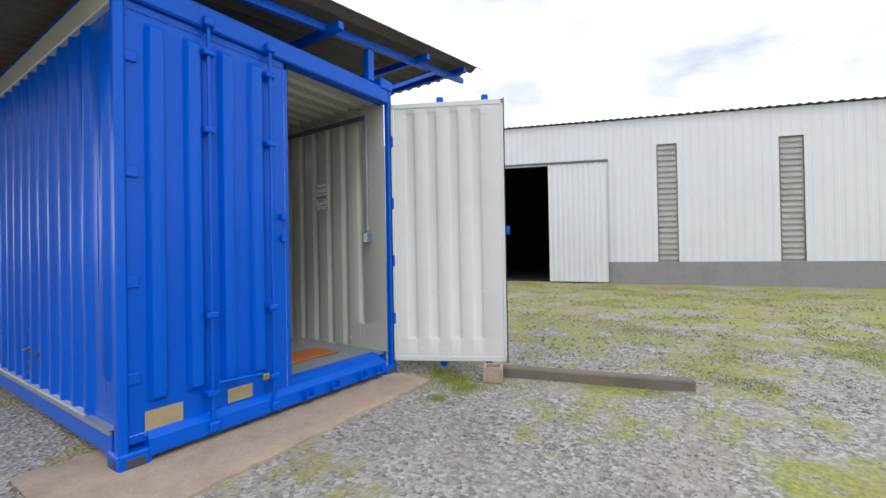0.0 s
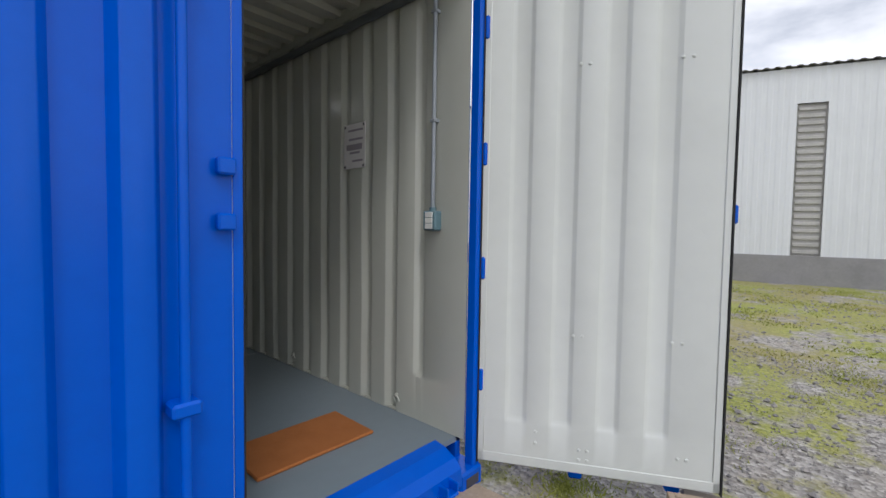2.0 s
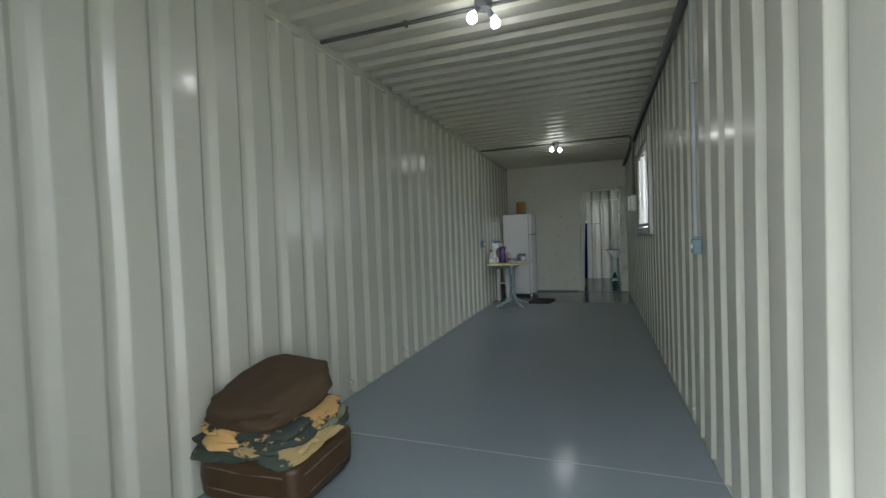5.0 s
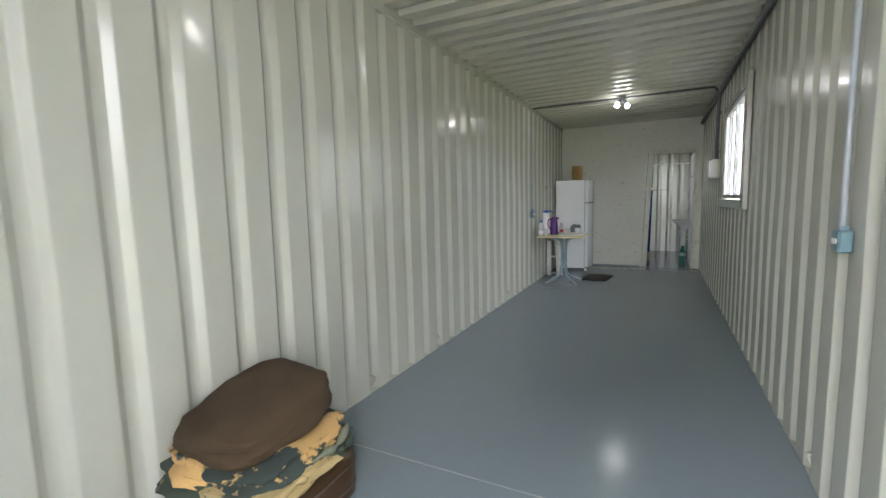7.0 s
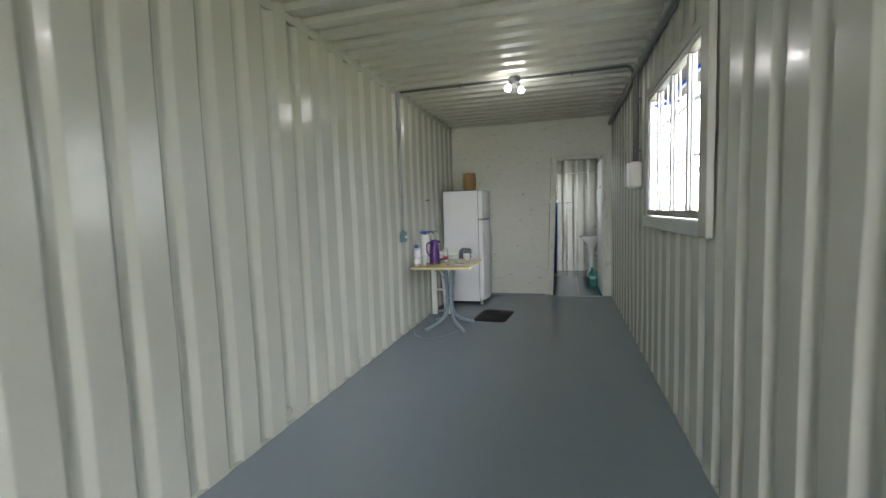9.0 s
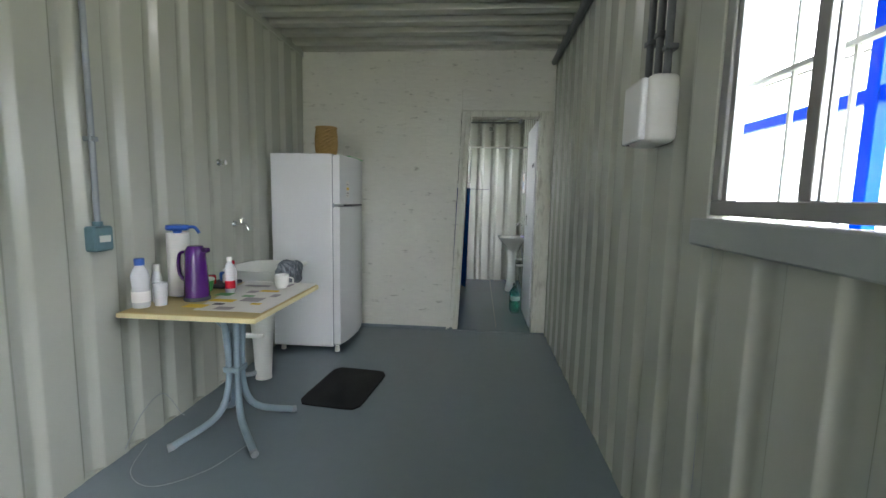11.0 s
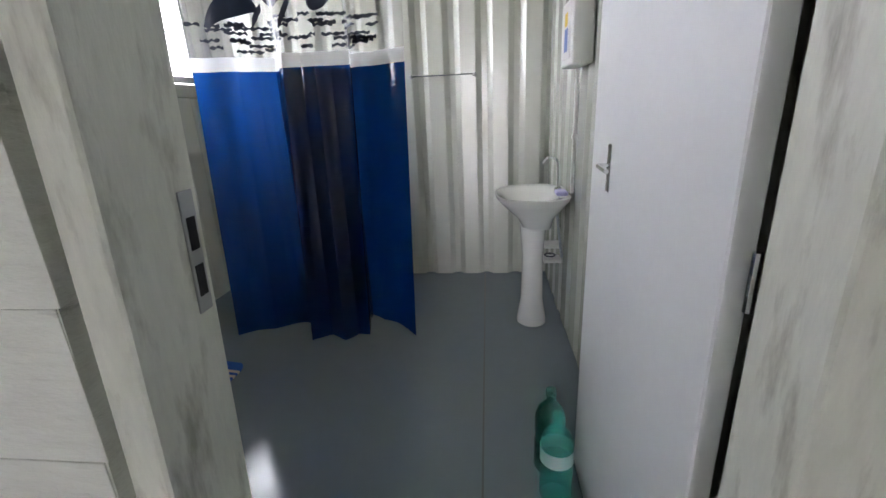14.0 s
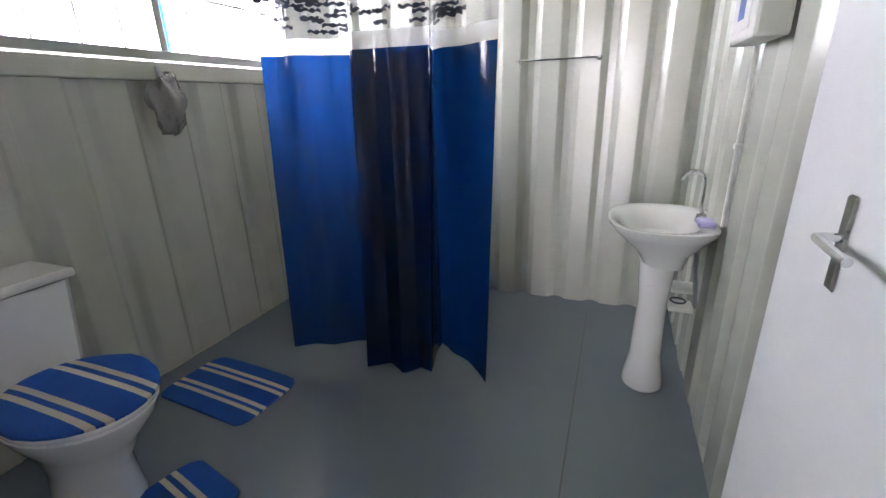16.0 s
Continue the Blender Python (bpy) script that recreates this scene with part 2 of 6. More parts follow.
M_MOSS = material("grass_blades", (0.29, 0.33, 0.055), 0.8, grain=6, amount=0.3, stain=1.0, stain_amount=0.6, bump=0.0, stain_color=(0.36, 0.31, 0.10))
M_STONE = material("gravel_stones", (0.33, 0.31, 0.29), 0.9, grain=35, amount=0.3, stain=9, stain_amount=0.7, bump=0.2, stain_color=(0.12, 0.12, 0.13))


def glass():
    m = bpy.data.materials.new("window_glass")
    m.use_nodes = True
    n, l = m.node_tree.nodes, m.node_tree.links
    n.remove(n["Principled BSDF"])
    tr, gl, mx = n.new("ShaderNodeBsdfTransparent"), n.new("ShaderNodeBsdfGlossy"), n.new("ShaderNodeMixShader")
    tr.inputs["Color"].default_value = (0.93, 0.95, 0.95, 1)
    gl.inputs["Roughness"].default_value = 0.03
    mx.inputs[0].default_value = 0.04
    l.new(tr.outputs["BSDF"], mx.inputs[1]), l.new(gl.outputs["BSDF"], mx.inputs[2])
    l.new(mx.outputs["Shader"], n["Material Output"].inputs["Surface"])
    return m


def vinyl(name, color, through, clear, rough, glow=None):
    """Thin curtain plastic: gloss over a sheet that lets part of the light through."""
    m = bpy.data.materials.new(name)
    m.use_nodes = True
    n, l = m.node_tree.nodes, m.node_tree.links
    b = n["Principled BSDF"]
    b.inputs["Base Color"].default_value, b.inputs["Roughness"].default_value = (*color, 1), rough
    ns, bp = n.new("ShaderNodeTexNoise"), n.new("ShaderNodeBump")
    ns.inputs["Scale"].default_value, ns.inputs["Detail"].default_value = 9, 5
    bp.inputs["Strength"].default_value, bp.inputs["Distance"].default_value = 0.3, 0.01
    l.new(ns.outputs["Fac"], bp.inputs["Height"]), l.new(bp.outputs["Normal"], b.inputs["Normal"])
    tl, tp, m1, m2 = n.new("ShaderNodeBsdfTranslucent"), n.new("ShaderNodeBsdfTransparent"), n.new("ShaderNodeMixShader"), n.new("ShaderNodeMixShader")
    tl.inputs["Color"].default_value = (*(glow or [min(1, c * 1.6) for c in color]), 1)
    m1.inputs[0].default_value, m2.inputs[0].default_value = through, clear
    l.new(b.outputs["BSDF"], m1.inputs[1]), l.new(tl.outputs["BSDF"], m1.inputs[2])
    l.new(m1.outputs["Shader"], m2.inputs[1]), l.new(tp.outputs["BSDF"], m2.inputs[2])
    l.new(m2.outputs["Shader"], n["Material Output"].inputs["Surface"])
    return m


M_GLASS = glass()
M_NAVY = vinyl("navy_vinyl", (0.0007, 0.006, 0.036), 0.17, 0.0, 0.13, (0.015, 0.22, 1.0))
# nearly opaque vinyl for the light-blocking ply added to the curtain
M_NAVYD = vinyl("navy_vinyl_opaque", (0.0007, 0.005, 0.025), 0.03, 0.0, 0.2)
M_CLEARV = vinyl("clear_vinyl", (0.8, 0.82, 0.85), 0.3, 0.72, 0.12)
M_BANDV = vinyl("white_vinyl", (0.75, 0.76, 0.76), 0.4, 0.1, 0.3)
M_PRINTV = vinyl("dark_vinyl_print", (0.012, 0.018, 0.035), 0.1, 0.0, 0.3)
M_TAN = material("data_plate", (0.36, 0.29, 0.16), 0.6, grain=50, amount=0.1, stain=9, stain_amount=0.3, bump=0.1)
M_BRASS = material("brass", (0.55, 0.36, 0.10), 0.35, 0.9, grain=40, amount=0.05, stain_amount=0.1, bump=0.0)
M_SEAM = material("seam_filler", (0.30, 0.32, 0.33), 0.6, grain=60, amount=0.2, stain=8, stain_amount=0.6, bump=0.1, stain_color=(0.17, 0.21, 0.24))



# ---------- mesh helpers ----------
W, H, TOP, LEN, PART = 1.176, 2.62, 2.69, 12.03, 9.28
GROUND = -0.24


def finish(name, bm, mats, parent=None, label="", smooth=False):
    bmesh.ops.recalc_face_normals(bm, faces=bm.faces)
    me = bpy.data.meshes.new(name)
    bm.to_mesh(me)
    bm.free()
    for m in mats if isinstance(mats, (list, tuple)) else [mats]:
        me.materials.append(m)
    if smooth:
        for p in me.polygons:
            p.use_smooth = True
        me.set_sharp_from_angle(angle=radians(38))
    ob = new(name, me)
    if parent is not None:
        ob.parent = parent
    if label:
        ob["label"] = label
    return ob


def part(name, bm, mat, parent, label="", smooth=False):
    return finish(name, bm, mat, parent, label, smooth)


def thing(name, label, category, place=(0, 0, 0), turn=0, group="", kind=""):
    ob = new(name)
    ob.empty_display_size = 0.05
    ob.matrix_world = pose(*place, 0, 0, turn)
    return tagged(ob, label, category, group, kind)


def box(x0, x1, y0, y1, z0, z1, bevel=0.0, bm=None, seg=1):
    b = bmesh.new()
    v = [b.verts.new((x, y, z)) for x in (x0, x1) for y in (y0, y1) for z in (z0, z1)]
    for f in ((0, 1, 3, 2), (4, 6, 7, 5), (0, 4, 5, 1), (2, 3, 7, 6), (0, 2, 6, 4), (1, 5, 7, 3)):
        b.faces.new([v[i] for i in f])
    bmesh.ops.recalc_face_normals(b, faces=b.faces)
    if bevel:
        bmesh.ops.bevel(b, geom=b.edges[:], offset=bevel, segments=seg, affect="EDGES", profile=0.6)
    return join(bm, b)


def join(bm, b):
    if bm is None:
        return b
    me = bpy.data.meshes.new("tmp")
    b.to_mesh(me)
    b.free()
    bm.from_mesh(me)
    bpy.data.meshes.remove(me)
    return bm


def move(bm, m):
    bmesh.ops.transform(bm, matrix=m, verts=bm.verts)
    return bm


def tube(points, r, seg=10, bm=None, closed=True):
    b = bmesh.new()
    pts = [Vector(p) for p in points]
    rings, side = [], None
    for i, p in enumerate(pts):
        d = (pts[min(i + 1, len(pts) - 1)] - pts[max(i - 1, 0)]).normalized()
        if side is None:
            side = d.orthogonal().normalized()
        side = (side - d * side.dot(d)).normalized()
        up = d.cross(side)
        rr = r[i] if isinstance(r, (list, tuple)) else r
        rings.append([b.verts.new(p + (side * math.cos(a) + up * math.sin(a)) * rr) for a in [2 * math.pi * k / seg for k in range(seg)]])
    for a, c in zip(rings, rings[1:]):
        for k in range(seg):
            b.faces.new((a[k], a[(k + 1) % seg], c[(k + 1) % seg], c[k]))
    if closed:
        b.faces.new(rings[0][::-1])
        b.faces.new(rings[-1])
    return join(bm, b)


def curve(points, n=8):
    """A smooth polyline through the points."""
    p = [Vector(q) for q in points]
    p = [p[0] * 2 - p[1]] + p + [p[-1] * 2 - p[-2]]
    out = []
    for i in range(1, len(p) - 2):
        for k in range(n):
            t = k / n
            out.append(0.5 * ((2 * p[i]) + (p[i + 1] - p[i - 1]) * t + (2 * p[i - 1] - 5 * p[i] + 4 * p[i + 1] - p[i + 2]) * t * t + (3 * p[i] - p[i - 1] - 3 * p[i + 1] + p[i + 2]) * t ** 3))
    return out + [p[-2]]


def lathe(profile, seg=20, bm=None, sx=1.0, sy=1.0):
    """Revolves (radius, z) pairs about z."""
    b = bmesh.new()
    rings = []
    for r, z in profile:
        if r < 1e-5:
            rings.append([b.verts.new((0, 0, z))])
        else:
            rings.append([b.verts.new((r * sx * math.cos(2 * math.pi * k / seg), r * sy * math.sin(2 * math.pi * k / seg), z)) for k in range(seg)])
    for a, c in zip(rings, rings[1:]):
        for k in range(seg):
            q = [a[k % len(a)], a[(k + 1) % len(a)], c[(k + 1) % len(c)], c[k % len(c)]]
            q = list(dict.fromkeys(q))
            if len(q) > 2:
                b.faces.new(q)
    bmesh.ops.recalc_face_normals(b, faces=b.faces)
    return join(bm, b)


def trapeze(u0, u1, pitch, phase, depth, flat=0.26):
    """Break points (u, d) of an even trapezoid corrugation between u0 and u1. d runs from 0 to depth."""
    return pressed(u0, u1, pitch, phase, depth, [(0.0, 0.0), (flat, 0.0), (0.5, 1.0), (0.5 + flat, 1.0), (1.0, 0.0)])


def pressed(u0, u1, pitch, phase, depth, marks):
    """Break points (u, d) of a repeated profile; marks are (share of the pitch, share of the depth)."""

    def at(u):
        f = ((u - phase) / pitch) % 1.0
        for (a, p), (b, q) in zip(marks, marks[1:]):
            if f <= b:
                return depth * (p + (q - p) * (f - a) / (b - a))
        return 0.0

    us = [u0, u1]
    k = math.floor((u0 - phase) / pitch) - 1
    while phase + k * pitch < u1:
        us += [phase + (k + a) * pitch for a, _ in marks if u0 + 1e-4 < phase + (k + a) * pitch < u1 - 1e-4]
        k += 1
    return [(u, at(u)) for u in sorted(set(us))]


def panel_marks(inner, slope):
    """A wide inner flat and a narrow groove with softly rounded bends."""
    g0, g1 = inner + slope, 1.0 - slope
    e, k = 0.022, 0.13
    return [(0.0, 0.10), (e, 0.0), (e * 2, 0.0), (inner - e * 2, 0.0), (inner - e, 0.0), (inner + 0.005, k), (g0 - 0.012, 1 - k), (g0 + e * 0.6, 1.0), (g1 - e * 0.6, 1.0), (g1 + 0.012, 1 - k), (1.0, 0.10)]


def sheet(profile, lo, hi, place, thick=0.004, bm=None, split=()):
    """A corrugated sheet. place(u, d, v) gives the point; faces of the inner side get slot 0, of the outer side slot 1."""
    b = bmesh.new()
    levels = [lo, *split, hi]
    inner = [[b.verts.new(place(u, d, v)) for v in levels] for u, d in profile]
    outer = [[b.verts.new(place(u, d + thick, v)) for v in levels] for u, d in profile]
    n = len(levels) - 1
    for i in range(len(profile) - 1):
        for j in range(n):
            b.faces.new((inner[i][j], inner[i + 1][j], inner[i + 1][j + 1], inner[i][j + 1])).material_index = 0
            b.faces.new((outer[i][j], outer[i][j + 1], outer[i + 1][j + 1], outer[i + 1][j])).material_index = 1
        for j in (0, n):
            b.faces.new((inner[i][j], outer[i][j], outer[i + 1][j], inner[i + 1][j])).material_index = 1
    for i in (0, -1):
        for j in range(n):
            b.faces.new((inner[i][j], inner[i][j + 1], outer[i][j + 1], outer[i][j])).material_index = 1
    if bm is None:
        bmesh.ops.recalc_face_normals(b, faces=b.faces)
    return join(bm, b)


# ---------- container shell ----------
WIN_R = (4.90, 6.47, 1.215, 2.19)
WIN_L = (10.30, 11.86, 1.42, 2.40)
DEPTH, PITCH = 0.030, 0.2455
SIDE = panel_marks(0.593, 0.115)


def side_wall(name, sign, window, start, phase, label):
    y0, y1, z0, z1 = window
    put = lambda u, d, v: (sign * (W + d), u, v)
    bm = bmesh.new()
    for a, b, lo, hi in ((start, y0, 0, H), (y0, y1, 0, z0), (y0, y1, z1, H), (y1, LEN + 0.05, 0, H)):
        sheet(pressed(a, b, PITCH, phase, DEPTH, SIDE), lo, hi, put, bm=bm, split=[lo + (hi - lo) * k / 8 for k in range(1, 8)])
    # plain plate beside the door with one short pressed channel
    rows = [(0, 0), (0.26, 0), (0.275, 0.45), (0.30, 1), (2.42, 1), (2.46, 0), (H, 0)]
    c = start - 0.19
    plate = [(-0.06, 0), (c, 0), (c + 0.006, 0.12), (c + 0.024, 0.9), (c + 0.032, 1), (c + 0.066, 1), (c + 0.074, 0.9), (c + 0.092, 0.12), (c + 0.098, 0), (start + 0.0005, 0)]
    for back, slot in ((0.0, 0), (0.004, 1)):
        vs = [[bm.verts.new((sign * (W + back + DEPTH * d * e), u, z)) for z, e in rows] for u, d in plate]
        for i in range(len(plate) - 1):
            for j in range(len(rows) - 1):
                bm.faces.new((vs[i][j], vs[i + 1][j], vs[i + 1][j + 1], vs[i][j + 1])).material_index = slot
    # dents, and panels bowed a little between the ribs
    for v in bm.verts:
        v.co.x += sign * 0.007 * noise.noise((v.co.y * 1.7, v.co.z * 1.4, sign * 3.0))
        v.co.y += 0.006 * noise.noise((v.co.y * 2.1, v.co.z * 1.9, sign * 5.0 + 2.0)) if 0.6 < v.co.y < y0 - 0.2 or y1 + 0.2 < v.co.y < LEN - 0.3 else 0.0
    ob = finish(name, bm, [M_WALL, M_BLUE], smooth=True)
    return tagged(ob, label, "wall", kind="structure")


side_wall("wall_east", 1, WIN_R, 0.44, 0.1055, "cream-painted corrugated steel container wall, blue outside")
side_wall("wall_west", -1, WIN_L, 0.30, 0.027, "cream-painted corrugated steel container wall, blue outside")
bm = sheet(pressed(-W - 0.03, W + 0.03, 0.2175, 0.135, 0.034, panel_marks(0.52, 0.14)), 0, H, lambda u, d, v: (u, LEN + d, v))
tagged(finish("wall_north", bm, [M_WALL, M_BLUE], smooth=True), "cream corrugated steel end wall of the container", "wall", kind="structure")
bm = sheet(trapeze(-0.06, LEN + 0.04, 0.209, 0.05, 0.036, 0.41), -W - 0.04, W + 0.04, lambda u, d, v: (v, u, H + d))
tagged(finish("ceiling", bm, [M_CEIL, M_BLUE], smooth=True), "cream corrugated steel roof sheet", "ceiling", kind="structure")
bm = box(-W - 0.055, W + 0.055, 0.0, LEN + 0.055, -0.03, 0.0)
tagged(finish("floor", bm, M_FLOOR), "blue-grey painted container floor, slightly glossy", "floor", kind="structure")

frame_ob = thing("container_frame", "blue-painted steel frame of a shipping container with rails and corner posts", "container frame", kind="structure")
for s in (-1, 1):
    part("top_rail", box(s * (W - 0.004), s * (W + 0.043), 0.0, LEN + 0.04, H - 0.05, TOP + 0.05, 0.006), M_WALL, frame_ob)
    part("bottom_rail", box(s * (W + 0.002), s * (W + 0.043), 0.0, LEN + 0.04, -0.16, -0.002, 0.004), M_BLUE, frame_ob)
    part("front_post", box(s * (W - 0.004), s * (W + 0.055), -0.13, -0.062, -0.16, TOP + 0.06, 0.012), M_BLUE, frame_ob)
    for z in (GROUND + 0.01, TOP + 0.03):
        part("corner_casting", box(s * (W - 0.12), s * (W + 0.06), -0.145, 0.03, z, z + 0.11, 0.012), M_BLUE, frame_ob)
part("door_header", box(-W, W, -0.13, -0.0, TOP - 0.10, TOP + 0.06, 0.012), M_BLUE, frame_ob)
for s in (-1, 1):
    part("floor_rail", box(s * (W + 0.003), s * (W + 0.05), 0.45, LEN + 0.05, 0.0, 0.009, 0.002), M_WALL, frame_ob, "cream steel floor rail along the wall foot")
    part("rear_post", box(s * (W + 0.037), s * (W + 0.06), LEN - 0.02, LEN + 0.06, -0.16, TOP + 0.05, 0.006), M_BLUE, frame_ob)
part("rear_header", box(-W, W, LEN - 0.035, LEN + 0.05, H - 0.13, TOP + 0.05, 0.006), M_WALL, frame_ob)
# sloping sill with lugs along its front
prof = [(0.05, 0.001), (0.04, 0.012), (-0.03, 0.0), (-0.10, -0.035), (-0.145, -0.075), (-0.15, -0.165), (-0.13, -0.185), (0.05, -0.185)]
bm = bmesh.new()
ends = [[bm.verts.new((x, y, z)) for y, z in prof] for x in (-W + 0.10, W - 0.125)]
for k in range(len(prof)):
    q = (k + 1) % len(prof)
    bm.faces.new((ends[0][k], ends[1][k], ends[1][q], ends[0][q]))
bm.faces.new(ends[0][::-1]), bm.faces.new(ends[1])
for x in (0.08, 0.36, 0.70, 0.92):
    box(x - 0.045, x + 0.045, -0.205, -0.14, -0.15, -0.13, 0.006, bm)
    box(x - 0.045, x - 0.03, -0.205, -0.14, -0.13, -0.085, 0.004, bm)
    box(x + 0.03, x + 0.045, -0.205, -0.14, -0.13, -0.085, 0.004, bm)
part("sill", bm, M_BLUE, frame_ob)
part("rear_sill", box(-W, W, LEN + 0.002, LEN + 0.05, -0.16, -0.002, 0.004), M_BLUE, frame_ob)


# ---------- partition with doorway ----------
DX0, DX1, DH = 0.37, 1.19, 2.09
partition = thing("partition_wall", "white-painted concrete block partition with a doorway", "wall", (0, 0, 0), kind="structure")


def lean(bm):
    """The doorway's left side stands out of plumb: its foot is 8 cm further from the door."""
    for v in bm.verts:
        if abs(v.co.x - DX0) < 0.08 and v.co.z < DH:
            v.co.x -= 0.08 * (1 - v.co.z / DH)
    return bm


bm = box(-W - 0.03, DX0 - 0.03, PART + 0.0012, PART + 0.10, 0, H)
box(DX0 - 0.03, DX0, PART + 0.035, PART + 0.10, 0, DH + 0.004, bm=bm)
box(DX0 - 0.03, DX0, PART + 0.0012, PART + 0.10, DH + 0.004, H, bm=bm)
box(DX0, W + 0.03, PART + 0.0012, PART + 0.10, DH + 0.004, H, bm=bm)
bm = lean(bm)
part("core", bm, M_BLOCK, partition)
bm = box(DX0, DX0 + 0.05, PART - 0.012, PART + 0.135, 0.0, DH, 0.004)
part("frame_post", lean(bm), M_JAMB, partition)
part("frame_head", box(DX0 + 0.05, 1.05, PART - 0.012, PART + 0.115, DH - 0.055, DH, 0.004), M_JAMB, partition)
part("frame_board", box(1.05, W + 0.01, PART - 0.014, PART + 0.10, 0.0, DH, 0.004), M_JAMB, partition, "cream painted board with wood grain and dark knots")
part("threshold", box(0.24, W, PART - 0.03, PART + 0.11, 0.0, 0.012, 0.004), M_FLOOR, partition)

# ---------- ground ----------
def ground_material():
    m = bpy.data.materials.new("gravel_and_moss")
    m.use_nodes = True
    n, l = m.node_tree.nodes, m.node_tree.links
    b = n["Principled BSDF"]
    b.inputs["Roughness"].default_value = 0.95
    co = n.new("ShaderNodeTexCoord")

    def nz(scale, detail=6, rough=0.6):
        k = n.new("ShaderNodeTexNoise")
        k.inputs["Scale"].default_value, k.inputs["Detail"].default_value, k.inputs["Roughness"].default_value = scale, detail, rough
        l.new(co.outputs["Object"], k.inputs["Vector"])
        return k

    def ramp(src, a, b_, ca, cb):
        r = n.new("ShaderNodeValToRGB")
        r.color_ramp.elements[0].position, r.color_ramp.elements[1].position = a, b_
        r.color_ramp.elements[0].color, r.color_ramp.elements[1].color = (*ca, 1), (*cb, 1)
        l.new(src, r.inputs["Fac"])
        return r.outputs["Color"]

    def mix(fac, a, c):
        k = n.new("ShaderNodeMix")
        k.data_type = "RGBA"
        l.new(fac, k.inputs[0]), l.new(a, k.inputs[6]), l.new(c, k.inputs[7])
        return k.outputs[2]

    vor = n.new("ShaderNodeTexVoronoi")
    vor.inputs["Scale"].default_value = 34
    l.new(co.outputs["Object"], vor.inputs["Vector"])
    stone = ramp(vor.outputs["Color"], 0.1, 0.9, (0.14, 0.13, 0.12), (0.44, 0.42, 0.39))
    dust = ramp(nz(5).outputs["Fac"], 0.3, 0.7, (0.24, 0.205, 0.165), (0.37, 0.335, 0.285))
    gravel = mix(ramp(nz(3.0).outputs["Fac"], 0.45, 0.7, (0, 0, 0), (0.75, 0.75, 0.75)), stone, dust)
    moss = ramp(nz(22).outputs["Fac"], 0.3, 0.7, (0.15, 0.18, 0.03), (0.36, 0.37, 0.075))
    straw = ramp(nz(9).outputs["Fac"], 0.3, 0.7, (0.20, 0.17, 0.07), (0.34, 0.29, 0.14))
    green = mix(ramp(nz(0.5).outputs["Fac"], 0.42, 0.62, (0, 0, 0), (0.8, 0.8, 0.8)), moss, straw)
    patch = nz(1.15, 9, 0.68)
    far = n.new("ShaderNodeSeparateXYZ")
    l.new(co.outputs["Object"], far.inputs["Vector"])
    more = n.new("ShaderNodeMapRange")
    more.inputs["From Min"].default_value, more.inputs["From Max"].default_value = 1.0, 9.0
    more.inputs["To Min"].default_value, more.inputs["To Max"].default_value = -0.015, 0.085
    l.new(far.outputs["X"], more.inputs["Value"])
    add = n.new("ShaderNodeMath")
    l.new(patch.outputs["Fac"], add.inputs[0]), l.new(more.outputs["Result"], add.inputs[1])
    fac = ramp(add.outputs["Value"], 0.495, 0.575, (0, 0, 0), (0.92, 0.92, 0.92))
    l.new(mix(fac, gravel, green), b.inputs["Base Color"])
    bp = n.new("ShaderNodeBump")
    bp.inputs["Strength"].default_value, bp.inputs["Distance"].default_value = 0.8, 0.02
    l.new(vor.outputs["Distance"], bp.inputs["Height"])
    l.new(bp.outputs["Normal"], b.inputs["Normal"])
    return m


M_GROUND = ground_material()
bm = bmesh.new()
edge = [-900, -200, -60, -20] + [-8 + 0.5 * k for k in range(57)] + [40, 100, 300, 900]
grid = [[bm.verts.new((x, y, GROUND + (0.018 * noise.noise((x * 1.3, y * 1.3, 0)) if abs(x) < 30 and abs(y) < 30 else 0))) for y in edge] for x in edge]
for i in range(len(edge) - 1):
    for j in range(len(edge) - 1):
        bm.faces.new((grid[i][j], grid[i + 1][j], grid[i + 1][j + 1], grid[i][j + 1]))
tagged(finish("ground", bm, M_GROUND, smooth=True), "grey gravel yard with patches of yellow-green moss and grass", "ground", kind="structure")

bm = bmesh.new()
rows = []
for i in range(91):
    x = -1.6 + 2.78 * i / 90
    edge_y = -0.60 - 0.12 * (1.15 - x) / 2.7 + 0.05 * noise.noise((x * 2.3, 0, 3)) + 0.035 * noise.noise((x * 9, 2, 3)) + 0.015 * noise.noise((x * 25, 5, 3))
    row = []
    for f, drop in ((1.0, 0.06), (1.0, 0.012), (0.95, 0.002), (0.8, 0.0), (0.5, 0.0), (0.2, 0.0), (-0.45, 0.0)):
        y = edge_y * f
        row.append(bm.verts.new((x, y, GROUND + 0.03 - drop + (0.006 * noise.noise((x * 6, y * 6, 1)) if drop < 0.05 else 0))))
    rows.append(row)
for r0, r1 in zip(rows, rows[1:]):
    for j in range(len(r0) - 1):
        bm.faces.new((r0[j], r1[j], r1[j + 1], r0[j + 1]))
tagged(finish("concrete_apron", bm, M_CONC, smooth=True), "dusty brown concrete footing strip in front of the container", "pavement", kind="structure")

